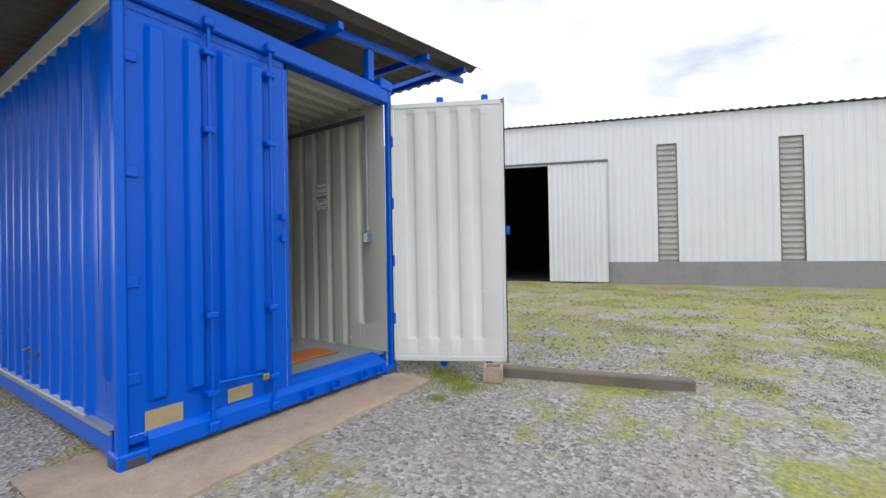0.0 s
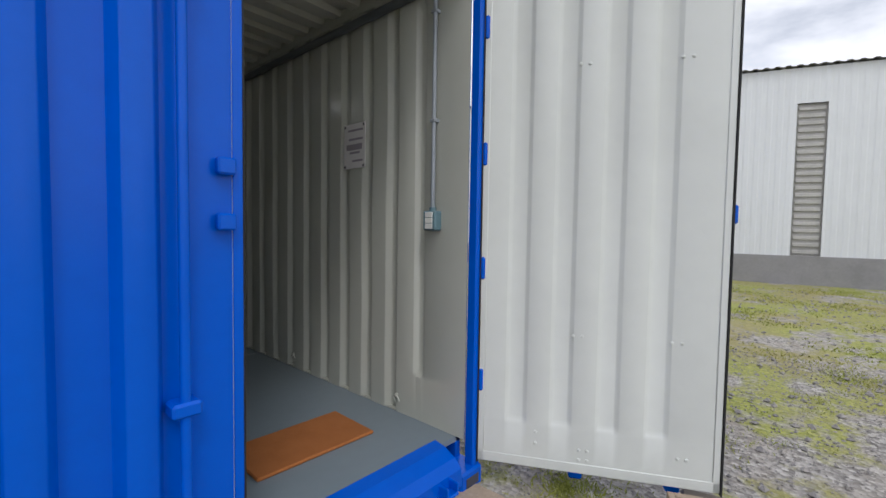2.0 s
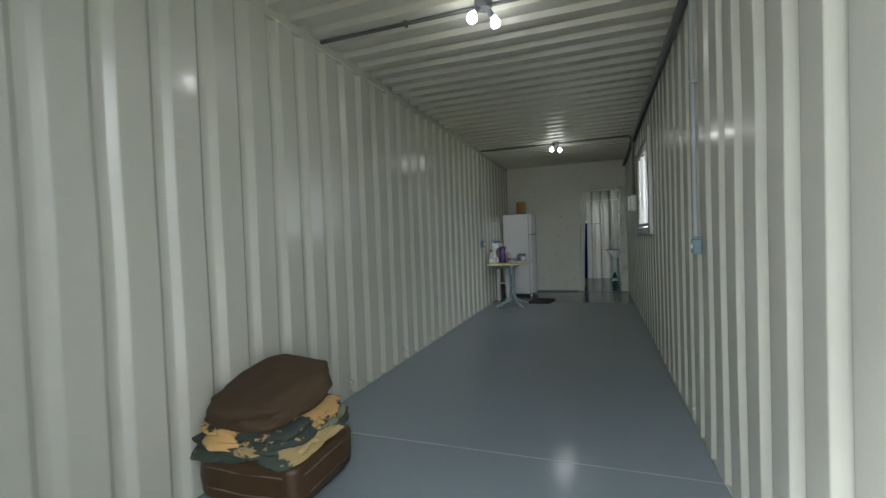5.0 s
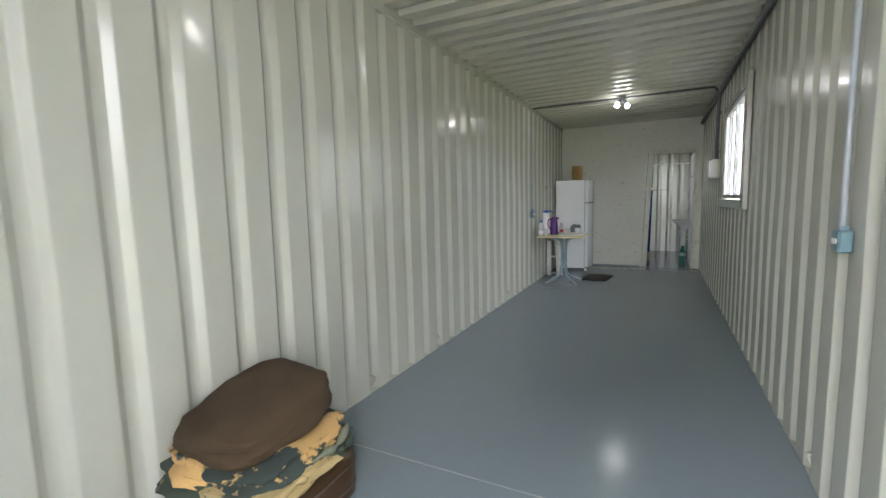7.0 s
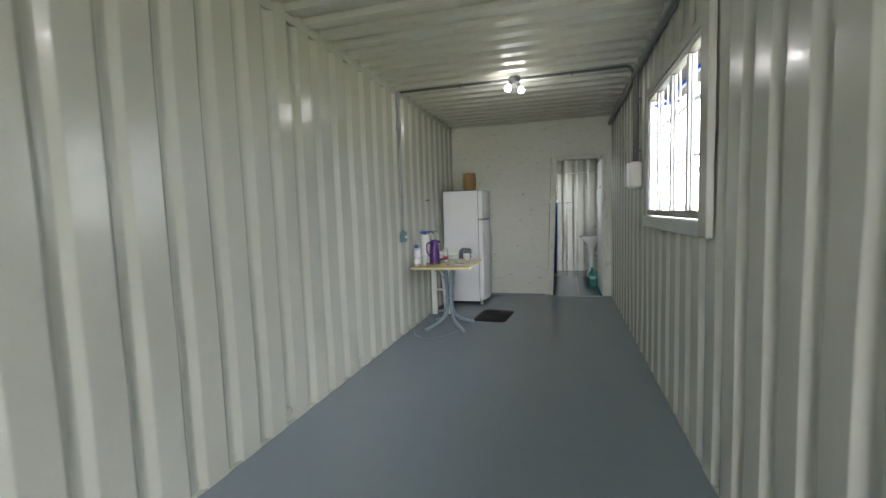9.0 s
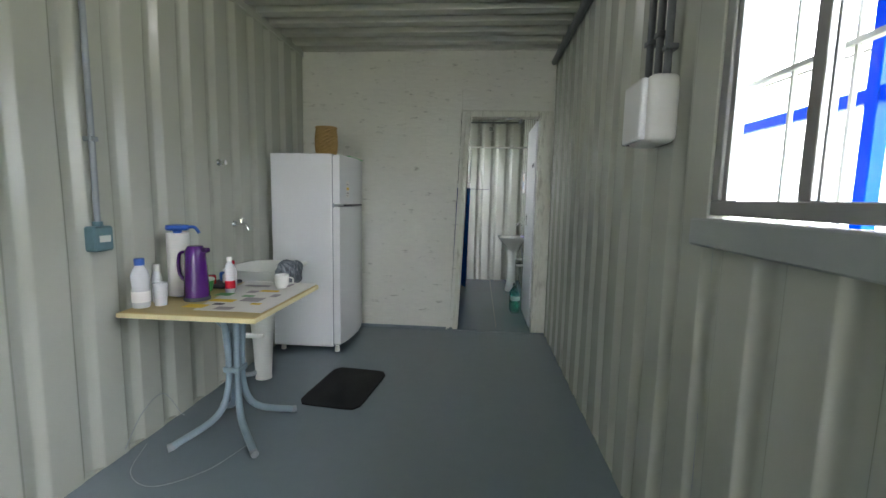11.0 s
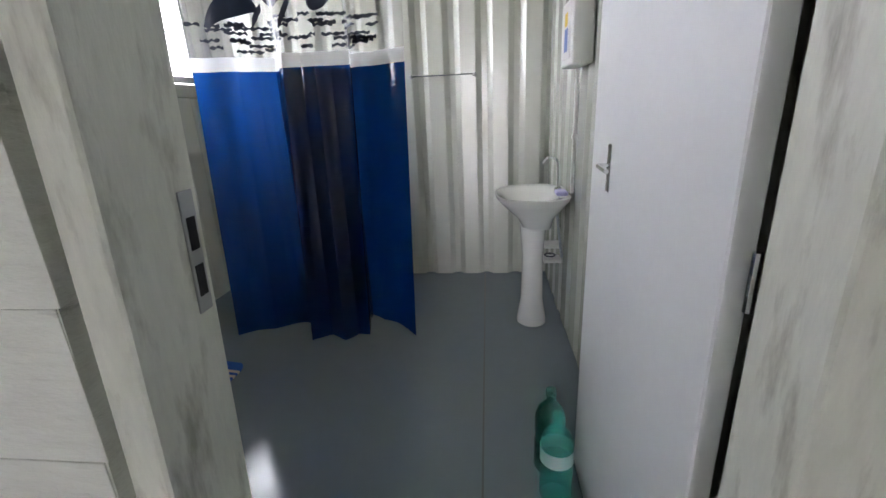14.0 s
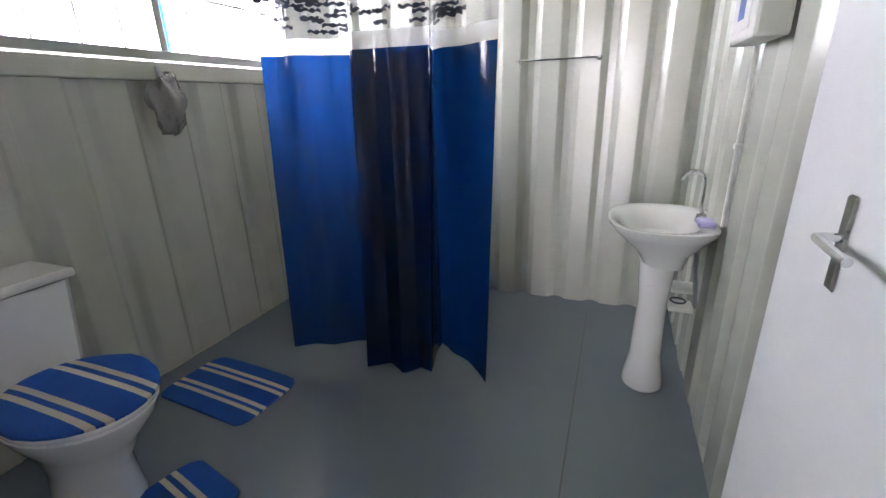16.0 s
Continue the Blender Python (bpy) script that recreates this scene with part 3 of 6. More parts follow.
# ---------- warehouse ----------
SHED = Matrix.Translation((14.75, 0.0, GROUND)) @ Matrix.Rotation(radians(5.5), 4, "Z")
warehouse = thing("warehouse", "long white metal-clad warehouse with a grey block plinth", "building")
warehouse.matrix_world = SHED
vents = [(-0.82, -1.47, "vent"), (-4.32, -4.95, "vent"), (-7.55, -8.15, "gap"), (-11.6, -12.2, "vent")]
ROOF = 6.05
DOOR = (1.0, 5.6, 4.5)


def cladding(y0, y1, z0, z1, bm):
    return sheet(trapeze(y0, y1, 0.25, 0, 0.012, 0.36), z0, z1, lambda u, d, v: (d, u, v), bm=bm, thick=0.01)


stops = [-40.0] + [e for a, c, _ in reversed(vents) for e in (c, a)] + [DOOR[0], DOOR[1], 40.0]
bm = bmesh.new()
for i in range(0, len(stops), 2):
    cladding(stops[i], stops[i + 1], 0.80, ROOF - 0.02, bm)
for a, c, _ in vents:
    cladding(c, a, 5.05, ROOF - 0.02, bm)
cladding(DOOR[0], DOOR[1], DOOR[2], ROOF - 0.02, bm)
part("wall", bm, M_CLAD, warehouse)
bm = box(-0.03, 0.12, -40, DOOR[0], -0.1, 0.8)
box(-0.03, 0.12, DOOR[1], 40, -0.1, 0.8, bm=bm)
part("plinth", bm, M_PLINTH, warehouse, "grey concrete block plinth")
bm = sheet(trapeze(-40, 40, 0.25, 0, 0.03, 0.3), 0, 18.4, lambda u, d, v: (v - 0.12, u, ROOF + 0.05 * v + d), thick=0.008)
part("roof", bm, M_PLINTH, warehouse, "grey corrugated roof sheets with a scalloped eave")
# floor and walls behind the openings, darkened by colour in place of shade
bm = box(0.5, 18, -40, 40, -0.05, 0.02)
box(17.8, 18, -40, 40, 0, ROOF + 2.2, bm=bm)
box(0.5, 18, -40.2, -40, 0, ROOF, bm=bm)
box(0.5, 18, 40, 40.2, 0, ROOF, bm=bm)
part("interior", bm, M_DARK, warehouse, "warehouse interior, its shade put into a near-black colour")
bm = sheet(trapeze(DOOR[0] - 0.15, DOOR[0] + 2.05, 0.2, 0, 0.025, 0.36), 0.05, DOOR[2] + 0.02, lambda u, d, v: (-0.14 + d, u, v), thick=0.01)
sd = part("sliding_door", bm, M_CLAD, warehouse, "white corrugated sliding door, half open")
part("door_rail", box(-0.17, -0.1, DOOR[0] - 0.2, DOOR[1] + 0.2, DOOR[2] + 0.02, DOOR[2] + 0.10, 0.005), M_DGREY, warehouse)
for a, c, what in vents:
    if what == "vent":
        v = part("vent", box(0.10, 0.16, c, a, 0.8, 5.05), M_VENT, warehouse, "grey louvred block vent strip")
        z = 0.86
        while z < 5.0:
            part("slat", box(0.05, 0.10, c + 0.04, a - 0.04, z, z + 0.10, 0.01), M_VENT, v)
            z += 0.2

# the eave falls gently towards the south end
for ob in warehouse.children_recursive:
    if ob.name.split(".")[0] in ("interior", "plinth"):
        continue
    for v in ob.data.vertices:
        lift = max(0.0, min(1.0, (v.co.z - 0.8) / 5.2))
        v.co.z += 0.075 * max(-16.0, min(6.0, v.co.y)) * lift


# ---------- container doors ----------
def door_leaf(name, label, turn, hinge, rods, flip=1):
    """A leaf 1.17 m wide along its own x from the hinge; y is its outer side."""
    leaf = thing(name, label, "container door", hinge, turn, kind="")
    flipped = Matrix.Diagonal((1, flip, 1, 1))

    def part(name, bm, mat, parent, label="", smooth=False):
        return finish(name, move(bm, flipped), mat, parent, label, smooth)

    wd, z0, z1, t = 1.165, -0.09, 2.585, 0.04
    bm = bmesh.new()
    # pressed panel with four channels
    prof = [(0.0, 0.0)]
    for k in range(4):
        c = 0.135 + k * 0.228
        prof += [(c, 0), (c + 0.006, 0.15), (c + 0.02, 0.88), (c + 0.028, 1), (c + 0.092, 1), (c + 0.10, 0.88), (c + 0.114, 0.15), (c + 0.12, 0)]
    prof += [(wd, 0)]
    rows = [(z0, 0), (z0 + 0.22, 0), (z0 + 0.235, 0.5), (z0 + 0.26, 1), (z1 - 0.13, 1), (z1 - 0.105, 0.5), (z1 - 0.09, 0), (z1, 0)]
    for base, slot in ((-t / 2, 0), (t / 2, 1)):
        vs = [[bm.verts.new((u, base + (0.05 if slot else 0.02) * d * e, z)) for z, e in rows] for u, d in prof]
        for i in range(len(prof) - 1):
            for j in range(len(rows) - 1):
                bm.faces.new((vs[i][j], vs[i + 1][j], vs[i + 1][j + 1], vs[i][j + 1])).material_index = slot
    n_panel = len(bm.faces)
    for x0, x1, za, zb in ((-0.002, 0.03, z0, z1), (wd - 0.03, wd + 0.002, z0, z1), (0, wd, z0, z0 + 0.05), (0, wd, z1 - 0.05, z1)):
        box(x0, x1, -t / 2 - 0.006, t / 2 + 0.008, za, zb, 0.003, bm)
    bm.faces.ensure_lookup_table()
    for f in bm.faces[n_panel:]:
        if f.calc_center_median().y > 0.012:
            f.material_index = 1
    part("panel", bm, [M_LEAF, M_BLUE], leaf, smooth=True)
    for x in (-0.008, wd + 0.003):
        part("gasket", box(x, x + 0.008, -t / 2 - 0.012, t / 2, z0 - 0.01, z1 + 0.01), M_BLACK, leaf)
    for x in rods:
        part("lock_rod", tube([(x, t / 2 + 0.055, z0 - 0.05), (x, t / 2 + 0.055, z1 + 0.06)], 0.0145, 12), M_BLUE, leaf, smooth=True)
        for z in (0.10, 0.63, 1.89, 2.42):
            part("rod_bracket", box(x - 0.04, x + 0.04, t / 2 + 0.004, t / 2 + 0.078, z - 0.022, z + 0.022, 0.008), M_BLUE, leaf)
        for z in (z0 - 0.05, z1 + 0.03):
            part("rod_cam", box(x - 0.035, x + 0.035, t / 2 + 0.02, t / 2 + 0.09, z - 0.02, z + 0.05, 0.01), M_BLUE, leaf)
    part("handle", tube(curve([(rods[0] + 0.02, t / 2 + 0.085, 0.17), (rods[0] + 0.2, t / 2 + 0.09, 0.16), (rods[0] + 0.36, t / 2 + 0.075, 0.15)]), 0.011, 8), M_BLUE, leaf, smooth=True)
    for z in (0.30, 0.88, 1.55, 2.25):
        part("hinge", box(-0.03, 0.10, t / 2 - 0.01, t / 2 + 0.016, z - 0.035, z + 0.035, 0.006), M_BLUE, leaf)
    for z in (1.165, 1.335):
        part("lock_plate", box(wd - 0.085, wd - 0.03, t / 2 + 0.008, t / 2 + 0.04, z - 0.026, z + 0.026, 0.006), M_BLUE, leaf)
    if flip > 0:
        part("lock_plate", box(wd - 0.04, wd + 0.05, t / 2 + 0.012, t / 2 + 0.045, 1.20, 1.29, 0.008), M_BLUE, leaf)
    return leaf


left = door_leaf("container_door", "closed blue steel container door with two lock rods", 0, (-1.2, -0.07, 0), (0.51, 0.98), -1)
right = door_leaf("container_door", "open container door showing its pale grey pressed inner side", -62.5, (1.225, -0.125, 0), (0.51, 0.98))


# ---------- canopy over the container ----------
def roof_z(x):
    return 3.013 + (0.157 if x > 0 else 0.076) * x


canopy = thing("canopy", "brown fibre-cement roof on a blue steel frame above the container", "canopy")
bm = sheet(trapeze(-0.34, 12.5, 0.177, 0, 0.045, 0.12), -2.75, 2.84, lambda u, d, v: (v, u, roof_z(v) + d), thick=0.008)
part("roof_sheet", bm, M_FIBRE, canopy)


def slanted(y, x0, x1, drop, high, wide):
    bm = box(x0, x1, y - wide / 2, y + wide / 2, -high, 0, 0.004)
    for v in bm.verts:
        v.co.z += roof_z(v.co.x) - drop
    return bm


for y in (-0.1, 4.0, 8.1, 12.1):
    part("rafter", slanted(y, -2.6 if y < 5 else -1.3, 2.72, 0.075, 0.07, 0.05), M_BLUE, canopy)
    part("post", box(0.88, 0.96, y - 0.04, y + 0.04, TOP + 0.06, roof_z(0.92) - 0.10, 0.006), M_BLUE, canopy)
    part("post", box(-1.14, -1.06, y - 0.03, y + 0.03, TOP + 0.025, roof_z(-1.1) - 0.10, 0.003), M_BLUE, canopy)
    b = tube([(1.16, y, TOP + 0.05), (2.05, y, roof_z(2.05) - 0.12)], 0.028, 4)
    part("brace", b, M_BLUE, canopy)
for x in (-2.5, -1.1, 0.4, 1.7, 2.5):
    part("purlin", box(x - 0.03, x + 0.03, -0.28, 12.4 if x > -2 else 4.0, roof_z(x) - 0.076, roof_z(x) - 0.008, 0.004), M_BLUE, canopy)
for sx, ys, h in ((2.6, (7.70, 12.1), 0.04), (-2.6, (5.65, 8.1, 12.1), 0.025)):
    for y in ys:
        part("side_post", box(sx - h, sx + h, y - h, y + h, GROUND - 0.02, roof_z(sx) - 0.08, 0.006), M_BLUE, canopy)
part("side_beam", box(2.57, 2.63, 4.2, 12.4, 1.83, 1.91, 0.006), M_BLUE, canopy)

# ---------- yard things ----------
hollow = thing("concrete_block", "hollow concrete block on gravel under the open door", "concrete block", (1.56, -1.10, GROUND), 25)
bm = bmesh.new()
for b in ((-0.095, 0.095, -0.095, -0.065), (-0.095, 0.095, 0.065, 0.095), (-0.095, -0.065, -0.065, 0.065), (0.065, 0.095, -0.065, 0.065)):
    box(*b, 0, 0.145, 0.004, bm)
part("shell", bm, M_CONC, hollow)
bm = box(-0.06, 0.06, -0.88, 0.95, -0.06, 0.10, 0.014)
move(bm, pose(1.97, -1.93, GROUND, 0, 0, 15))
tagged(finish("kerb_beam", bm, M_KERB), "weathered concrete kerb beam lying in the gravel", "kerb")
bm = box(-0.31, 0.31, -0.07, 0.07, 0.0, 0.018, 0.006)
move(bm, pose(1.28, -4.12, GROUND + 0.004, 0, 0, 24))
tagged(finish("white_board", bm, M_VENT), "pale chipped board lying on the gravel", "board")

# ---------- windows ----------
def window(name, sign, w, mullions, bars, cross, label):
    y0, y1, z0, z1 = w
    win = thing(name, label, "window", (sign * W, 0, 0), kind="structure")
    X = lambda a, b: (min(sign * a, sign * b), max(sign * a, sign * b))
    for a, b, lo, hi in ((y0 - 0.05, y1 + 0.05, z1 - 0.012, z1 + 0.05), (y0 - 0.05, y0 + 0.012, z0, z1), (y1 - 0.012, y1 + 0.05, z0, z1)):
        part("lining", box(*X(-0.012, 0.05), a, b, lo, hi, 0.003), M_WALL, win)
    part("sill", box(*X(-0.028, 0.05), y0 - 0.06, y1 + 0.05, z0 - 0.06, z0 + 0.02, 0.005), M_LEDGE if sign > 0 else M_WALL, win, "grey painted steel sill ledge")
    for lo, hi in ((z0 + 0.03, z0 + 0.07), (z1 - 0.05, z1 - 0.012)):
        part("window_frame", box(*X(-0.006, 0.045), y0 + 0.012, y1 - 0.012, lo, hi, 0.003), M_ALU, win)
    for a in (y0 + 0.012, y1 - 0.05):
        part("window_frame", box(*X(-0.006, 0.045), a, a + 0.038, z0 + 0.07, z1 - 0.05, 0.003), M_ALU, win)
    edges = [y0 + 0.05, *mullions, y1 - 0.05]
    for k, (a, b) in enumerate(zip(edges, edges[1:])):
        off = 0.004 if k % 2 else 0.022
        ob = part("pane", box(*X(off + 0.006, off + 0.010), a, b, z0 + 0.07, z1 - 0.05), M_GLASS, win)
        ob.visible_shadow = False
        for e in (a - 0.018, b - 0.018):
            part("sash_stile", box(*X(off, off + 0.016), e, e + 0.036, z0 + 0.07, z1 - 0.05, 0.002), M_ALU, win)
    n = int((y1 - y0) / bars)
    for k in range(1, n):
        y = y0 + (y1 - y0) * k / n
        part("grille_bar", tube([(sign * 0.075, y, z0), (sign * 0.075, y, z1)], 0.0065, 6), M_PLASTIC, win)
    for z in cross:
        part("grille_rail", box(*X(0.066, 0.084), y0, y1, z - 0.006, z + 0.006), M_PLASTIC, win)
    return win


window("window_1", 1, WIN_R, (5.31, 5.70, 6.12), 0.17, (1.60, 1.92), "aluminium sliding window with a white security grille outside")
win1 = bpy.data.objects["window_1"]
part("jamb_plate", box(-0.045, -0.012, WIN_R[0] - 0.13, WIN_R[0] - 0.01, WIN_R[2] - 0.05, WIN_R[3] + 0.05, 0.004), M_WALL, win1, "cream flat steel strip beside the window")
window("window_2", -1, WIN_L, (10.95,), 0.16, (1.76, 2.05), "bright aluminium bathroom window with a white grille outside")


# ---------- electrical ----------
def conduit(name, points, r, mat, clips, label, wall):
    c = thing(name, label, "conduit")
    part("pipe", tube(points, r, 12), mat, c, smooth=True)
    for p in clips:
        ax = wall
        part("clip", box(p[0] - r - 0.008, p[0] + r + 0.008, p[1] - r - 0.008, p[1] + r + 0.008, p[2] - 0.01, p[2] + 0.01, 0.003) if ax == "z" else
             box(p[0] - 0.01, p[0] + 0.01, p[1] - r - 0.008, p[1] + r + 0.008, p[2] - r - 0.008, p[2] + r + 0.008, 0.003), M_DGREY if mat is M_DGREY else M_GREY, c)
    return c


def switch_box(name, x, y, z, sign, mat, label, outlets):
    """A surface box on a side wall; sign 1 for the east wall."""
    b = thing(name, label, "switch box", (x, y, z), 0 if sign > 0 else 180)
    part("body", box(-0.055, 0.0, -0.05, 0.05, -0.055, 0.055, 0.008), mat, b)
    part("collar", tube([(-0.025, 0, 0.05), (-0.025, 0, 0.075)], 0.02, 10), mat, b)
    for k in range(outlets):
        zc = (k - (outlets - 1) / 2) * 0.032
        part("switch_plate", box(-0.060, -0.054, -0.028, 0.028, zc - 0.0145, zc + 0.0145, 0.002), M_PLASTIC, b)
    return b


switch_box("switch_box", W, 0.175, 1.20, 1, M_TEAL, "blue-grey surface switch box with three white switches", 3)
conduit("switch_conduit", [(W - 0.025, 0.175, 1.27), (W - 0.025, 0.175, 2.50)], 0.0125, M_GREY, [(W - 0.02, 0.175, 1.76), (W - 0.02, 0.175, 2.36)], "grey conduit rising from the switch box", "z")
outlet = switch_box("outlet_box", W - 0.005, 2.68, 1.10, 1, M_TEAL, "blue-grey surface box with a white outlet", 1)
outlet.scale = (0.8, 0.75, 0.75)
conduit("outlet_conduit", [(W - 0.03, 2.68, 1.15), (W - 0.03, 2.68, 2.50)], 0.0115, M_GREY, [(W - 0.025, 2.68, 1.98)], "blue-grey conduit rising from the outlet box", "z")
switch_box("outlet_box", -W, 6.93, 1.07, -1, M_TEAL, "blue-grey surface box with a white outlet above the table", 1)
conduit("outlet_conduit", [(-W + 0.025, 6.93, 1.13), (-W + 0.025, 6.93, H - 0.03)], 0.0125, M_GREY, [(-W + 0.02, 6.93, 1.5), (-W + 0.02, 6.93, 2.2)], "grey conduit running up the wall", "z")
conduit("main_conduit", [(W - 0.03, 0.2, 2.50), (W - 0.03, PART - 0.06, 2.50)], 0.027, M_DGREY, [], "dark grey main conduit along the ceiling edge", "y")
for x, y, cy in LAMPS:
    conduit("ceiling_conduit", [(-W + 0.02, cy, H - 0.012), (W - 0.09, cy, H - 0.012)] + curve([(W - 0.07, cy, H - 0.016), (W - 0.045, cy, H - 0.04), (W - 0.032, cy, H - 0.10)], 4), 0.0125, M_DGREY, [(-0.5, cy, H - 0.01), (0.6, cy, H - 0.01)], "dark conduit across the ceiling to the lamp", "x")
    part("coupling", tube([(W - 0.03, cy - 0.05, 2.50), (W - 0.03, cy + 0.05, 2.50)], 0.032, 12), M_DGREY, bpy.data.objects["main_conduit"])
    lampo = thing("ceiling_lamp", "dark ceiling lamp base with two lit round bulbs", "ceiling lamp", (x, y, H), 45, group="ceiling lamps")
    part("base", lathe([(0, -0.05), (0.045, -0.05), (0.055, -0.035), (0.055, 0.0), (0, 0.0)], 18), M_DGREY, lampo, smooth=True)
    for s in (-1, 1):
        part("socket", tube([(s * 0.03, 0, -0.04), (s * 0.062, 0, -0.085)], 0.018, 10), M_DGREY, lampo)
        b = lathe([(0.012, 0.0), (0.018, -0.010), (0.030, -0.034), (0.032, -0.048), (0.024, -0.066), (0, -0.075)], 14)
        ob = part("bulb", move(b, pose(s * 0.066, 0, -0.078, 0, -s * 22, 0)), M_BULB, lampo, "glowing white bulb", True)
        ob.visible_shadow = False

sign_ob = thing("wall_sign", "clear acrylic notice with grey print screwed to the wall", "sign", (W - 0.012, 0.919, 1.705))
part("sheet", box(0, 0.004, -0.115, 0.115, -0.15, 0.15, 0.001), M_PAPER, sign_ob)
for z, a, b in ((0.105, -0.09, 0.07), (0.045, -0.09, 0.06), (0.005, -0.085, 0.085), (-0.02, -0.085, 0.085), (-0.045, -0.06, 0.05), (-0.1, -0.09, 0.02)):
    part("print_bar", box(-0.0015, 0.0, a, b, z - (0.02 if z in (0.005,) else 0.006), z + 0.008), M_MIDINK, sign_ob)
for y in (-0.1, 0.1):
    for z in (-0.135, 0.135):
        part("screw", box(-0.004, 0, y - 0.008, y + 0.008, z - 0.008, z + 0.008, 0.002), M_INK, sign_ob)

device = thing("fuse_box", "white rounded plastic fuse box with conduits from above", "fuse box", (W, 6.815, 1.61))
bm = box(-0.10, 0, -0.105, 0.105, -0.13, 0.10, 0.03, seg=3)
part("body", bm, M_PLASTIC, device, smooth=True)
part("cover", box(-0.122, -0.098, -0.085, 0.10, -0.12, 0.09, 0.012, seg=2), M_WHITE, device)
part("knob", tube([(-0.11, 0.115, -0.10), (-0.08, 0.115, -0.10)], 0.018, 10), M_INK, device)
for y in (6.755, 6.835, 6.925):
    conduit("fuse_conduit", [(W - 0.035, y, 1.70 if y < 6.9 else 1.52), (W - 0.035, y, 2.48)], 0.013, M_DGREY, [(W - 0.03, y, 1.80 if y < 6.8 else 1.87), (W - 0.03, y, 2.25)], "dark grey conduit above the fuse box", "z")



def lashing_ring(y, side):
    """A small steel ring welded into a wall groove near the floor."""
    r = thing("lashing_ring", "small cream-painted steel lashing ring on the wall foot", "lashing ring", (side * (W + 0.012), y, 0.105), 0 if side > 0 else 180, group="lashing rings")
    part("ring", tube([(-0.012 - 0.012 * math.cos(a), 0.022 * math.sin(a), -0.03 + 0.032 * math.cos(a)) for a in [2 * math.pi * k / 16 for k in range(17)]], 0.0045, 7), M_WALL, r, smooth=True)
    part("lug", box(-0.022, 0.012, -0.012, 0.012, -0.006, 0.012, 0.004), M_WALL, r)


for y, side in ((2.90, -1), (3.86, -1), (4.86, -1), (5.87, -1), (0.485, 1), (1.73, 1), (2.97, 1)):
    lashing_ring(y, side)

# ---------- entrance things ----------
bm = box(-0.33, 0.33, -0.19, 0.19, 0.0, 0.018, 0.006)
mat_ob = finish("door_mat", move(bm, pose(0.56, 0.55, 0.001, 0, 0, -1)), M_COIR)
tagged(mat_ob, "orange-brown coir door mat on the grey floor", "door mat")


def soft_box(x0, x1, y0, y1, z0, z1, bulge, seed, res=8, power=4.0):
    """A padded block: a cube pushed towards a superellipsoid, with folds."""
    b = bmesh.new()
    bmesh.ops.create_cube(b, size=2)
    bmesh.ops.subdivide_edges(b, edges=b.edges[:], cuts=res, use_grid_fill=True)
    c = Vector(((x0 + x1) / 2, (y0 + y1) / 2, (z0 + z1) / 2))
    h = Vector(((x1 - x0) / 2, (y1 - y0) / 2, (z1 - z0) / 2))
    for v in b.verts:
        p = v.co
        k = (abs(p.x) ** power + abs(p.y) ** power + abs(p.z) ** power) ** (1 / power)
        q = p / k
        f = 1 + bulge * noise.noise(q * 1.7 + Vector((seed, 0, 0))) + bulge * 0.4 * noise.noise(q * 4 + Vector((seed, 5, 0)))
        v.co = c + Vector((q.x * h.x * f, q.y * h.y * f, q.z * h.z * f))
    return b


case = thing("suitcase", "dark brown leatherette suitcase lying by the wall", "suitcase", (-0.893, 1.78, 0), 2)
part("body", soft_box(-0.285, 0.285, -0.265, 0.26, 0.004, 0.225, 0.025, 1, 11, 8), M_LEATHER, case, smooth=True)
for z in (0.07, 0.165):
    ring = []
    for k in range(41):
        c, q = math.cos(2 * math.pi * k / 40), math.sin(2 * math.pi * k / 40)
        p = (abs(c) ** 7 + abs(q) ** 7) ** (-1 / 7)
        ring.append((0.285 * c * p, 0.263 * q * p, z + 0.003 * math.sin(k)))
    part("piping", tube(ring, 0.005, 6), M_PIPE, case, smooth=True)
blanket = thing("blanket", "crumpled yellow and dark green patterned blanket on the suitcase", "blanket", (-0.893, 1.78, 0.215), 2)
part("lower_fold", soft_box(-0.285, 0.272, -0.295, 0.27, 0.0, 0.085, 0.22, 4, 14, 5), M_BLANKD, blanket, "dark green side of the blanket", True)
part("upper_fold", soft_box(-0.28, 0.25, -0.285, 0.285, 0.045, 0.145, 0.20, 6, 14, 4), M_BLANKET, blanket, smooth=True)
for k, (y0, y1, z) in enumerate(((-0.22, 0.02, 0.05), (-0.10, 0.23, 0.075), (0.02, 0.26, 0.04))):
    pts = curve([(0.245 + 0.012 * (-1) ** k, y0, z - 0.015), (0.275, y0 * 0.6 + y1 * 0.4, z + 0.012), (0.262, y0 * 0.3 + y1 * 0.7, z - 0.006), (0.235, y1, z + 0.03)], 6)
    part("hem_fold", tube(pts, [0.012 + 0.007 * math.sin(i * 0.9 + k) for i in range(len(pts))], 10), (M_BLANKD, M_HEM, M_BLANKD)[k], blanket, smooth=True)
bm = soft_box(-1.172, -0.69, 1.51, 2.06, 0.335, 0.545, 0.13, 9, 14, 3.0)
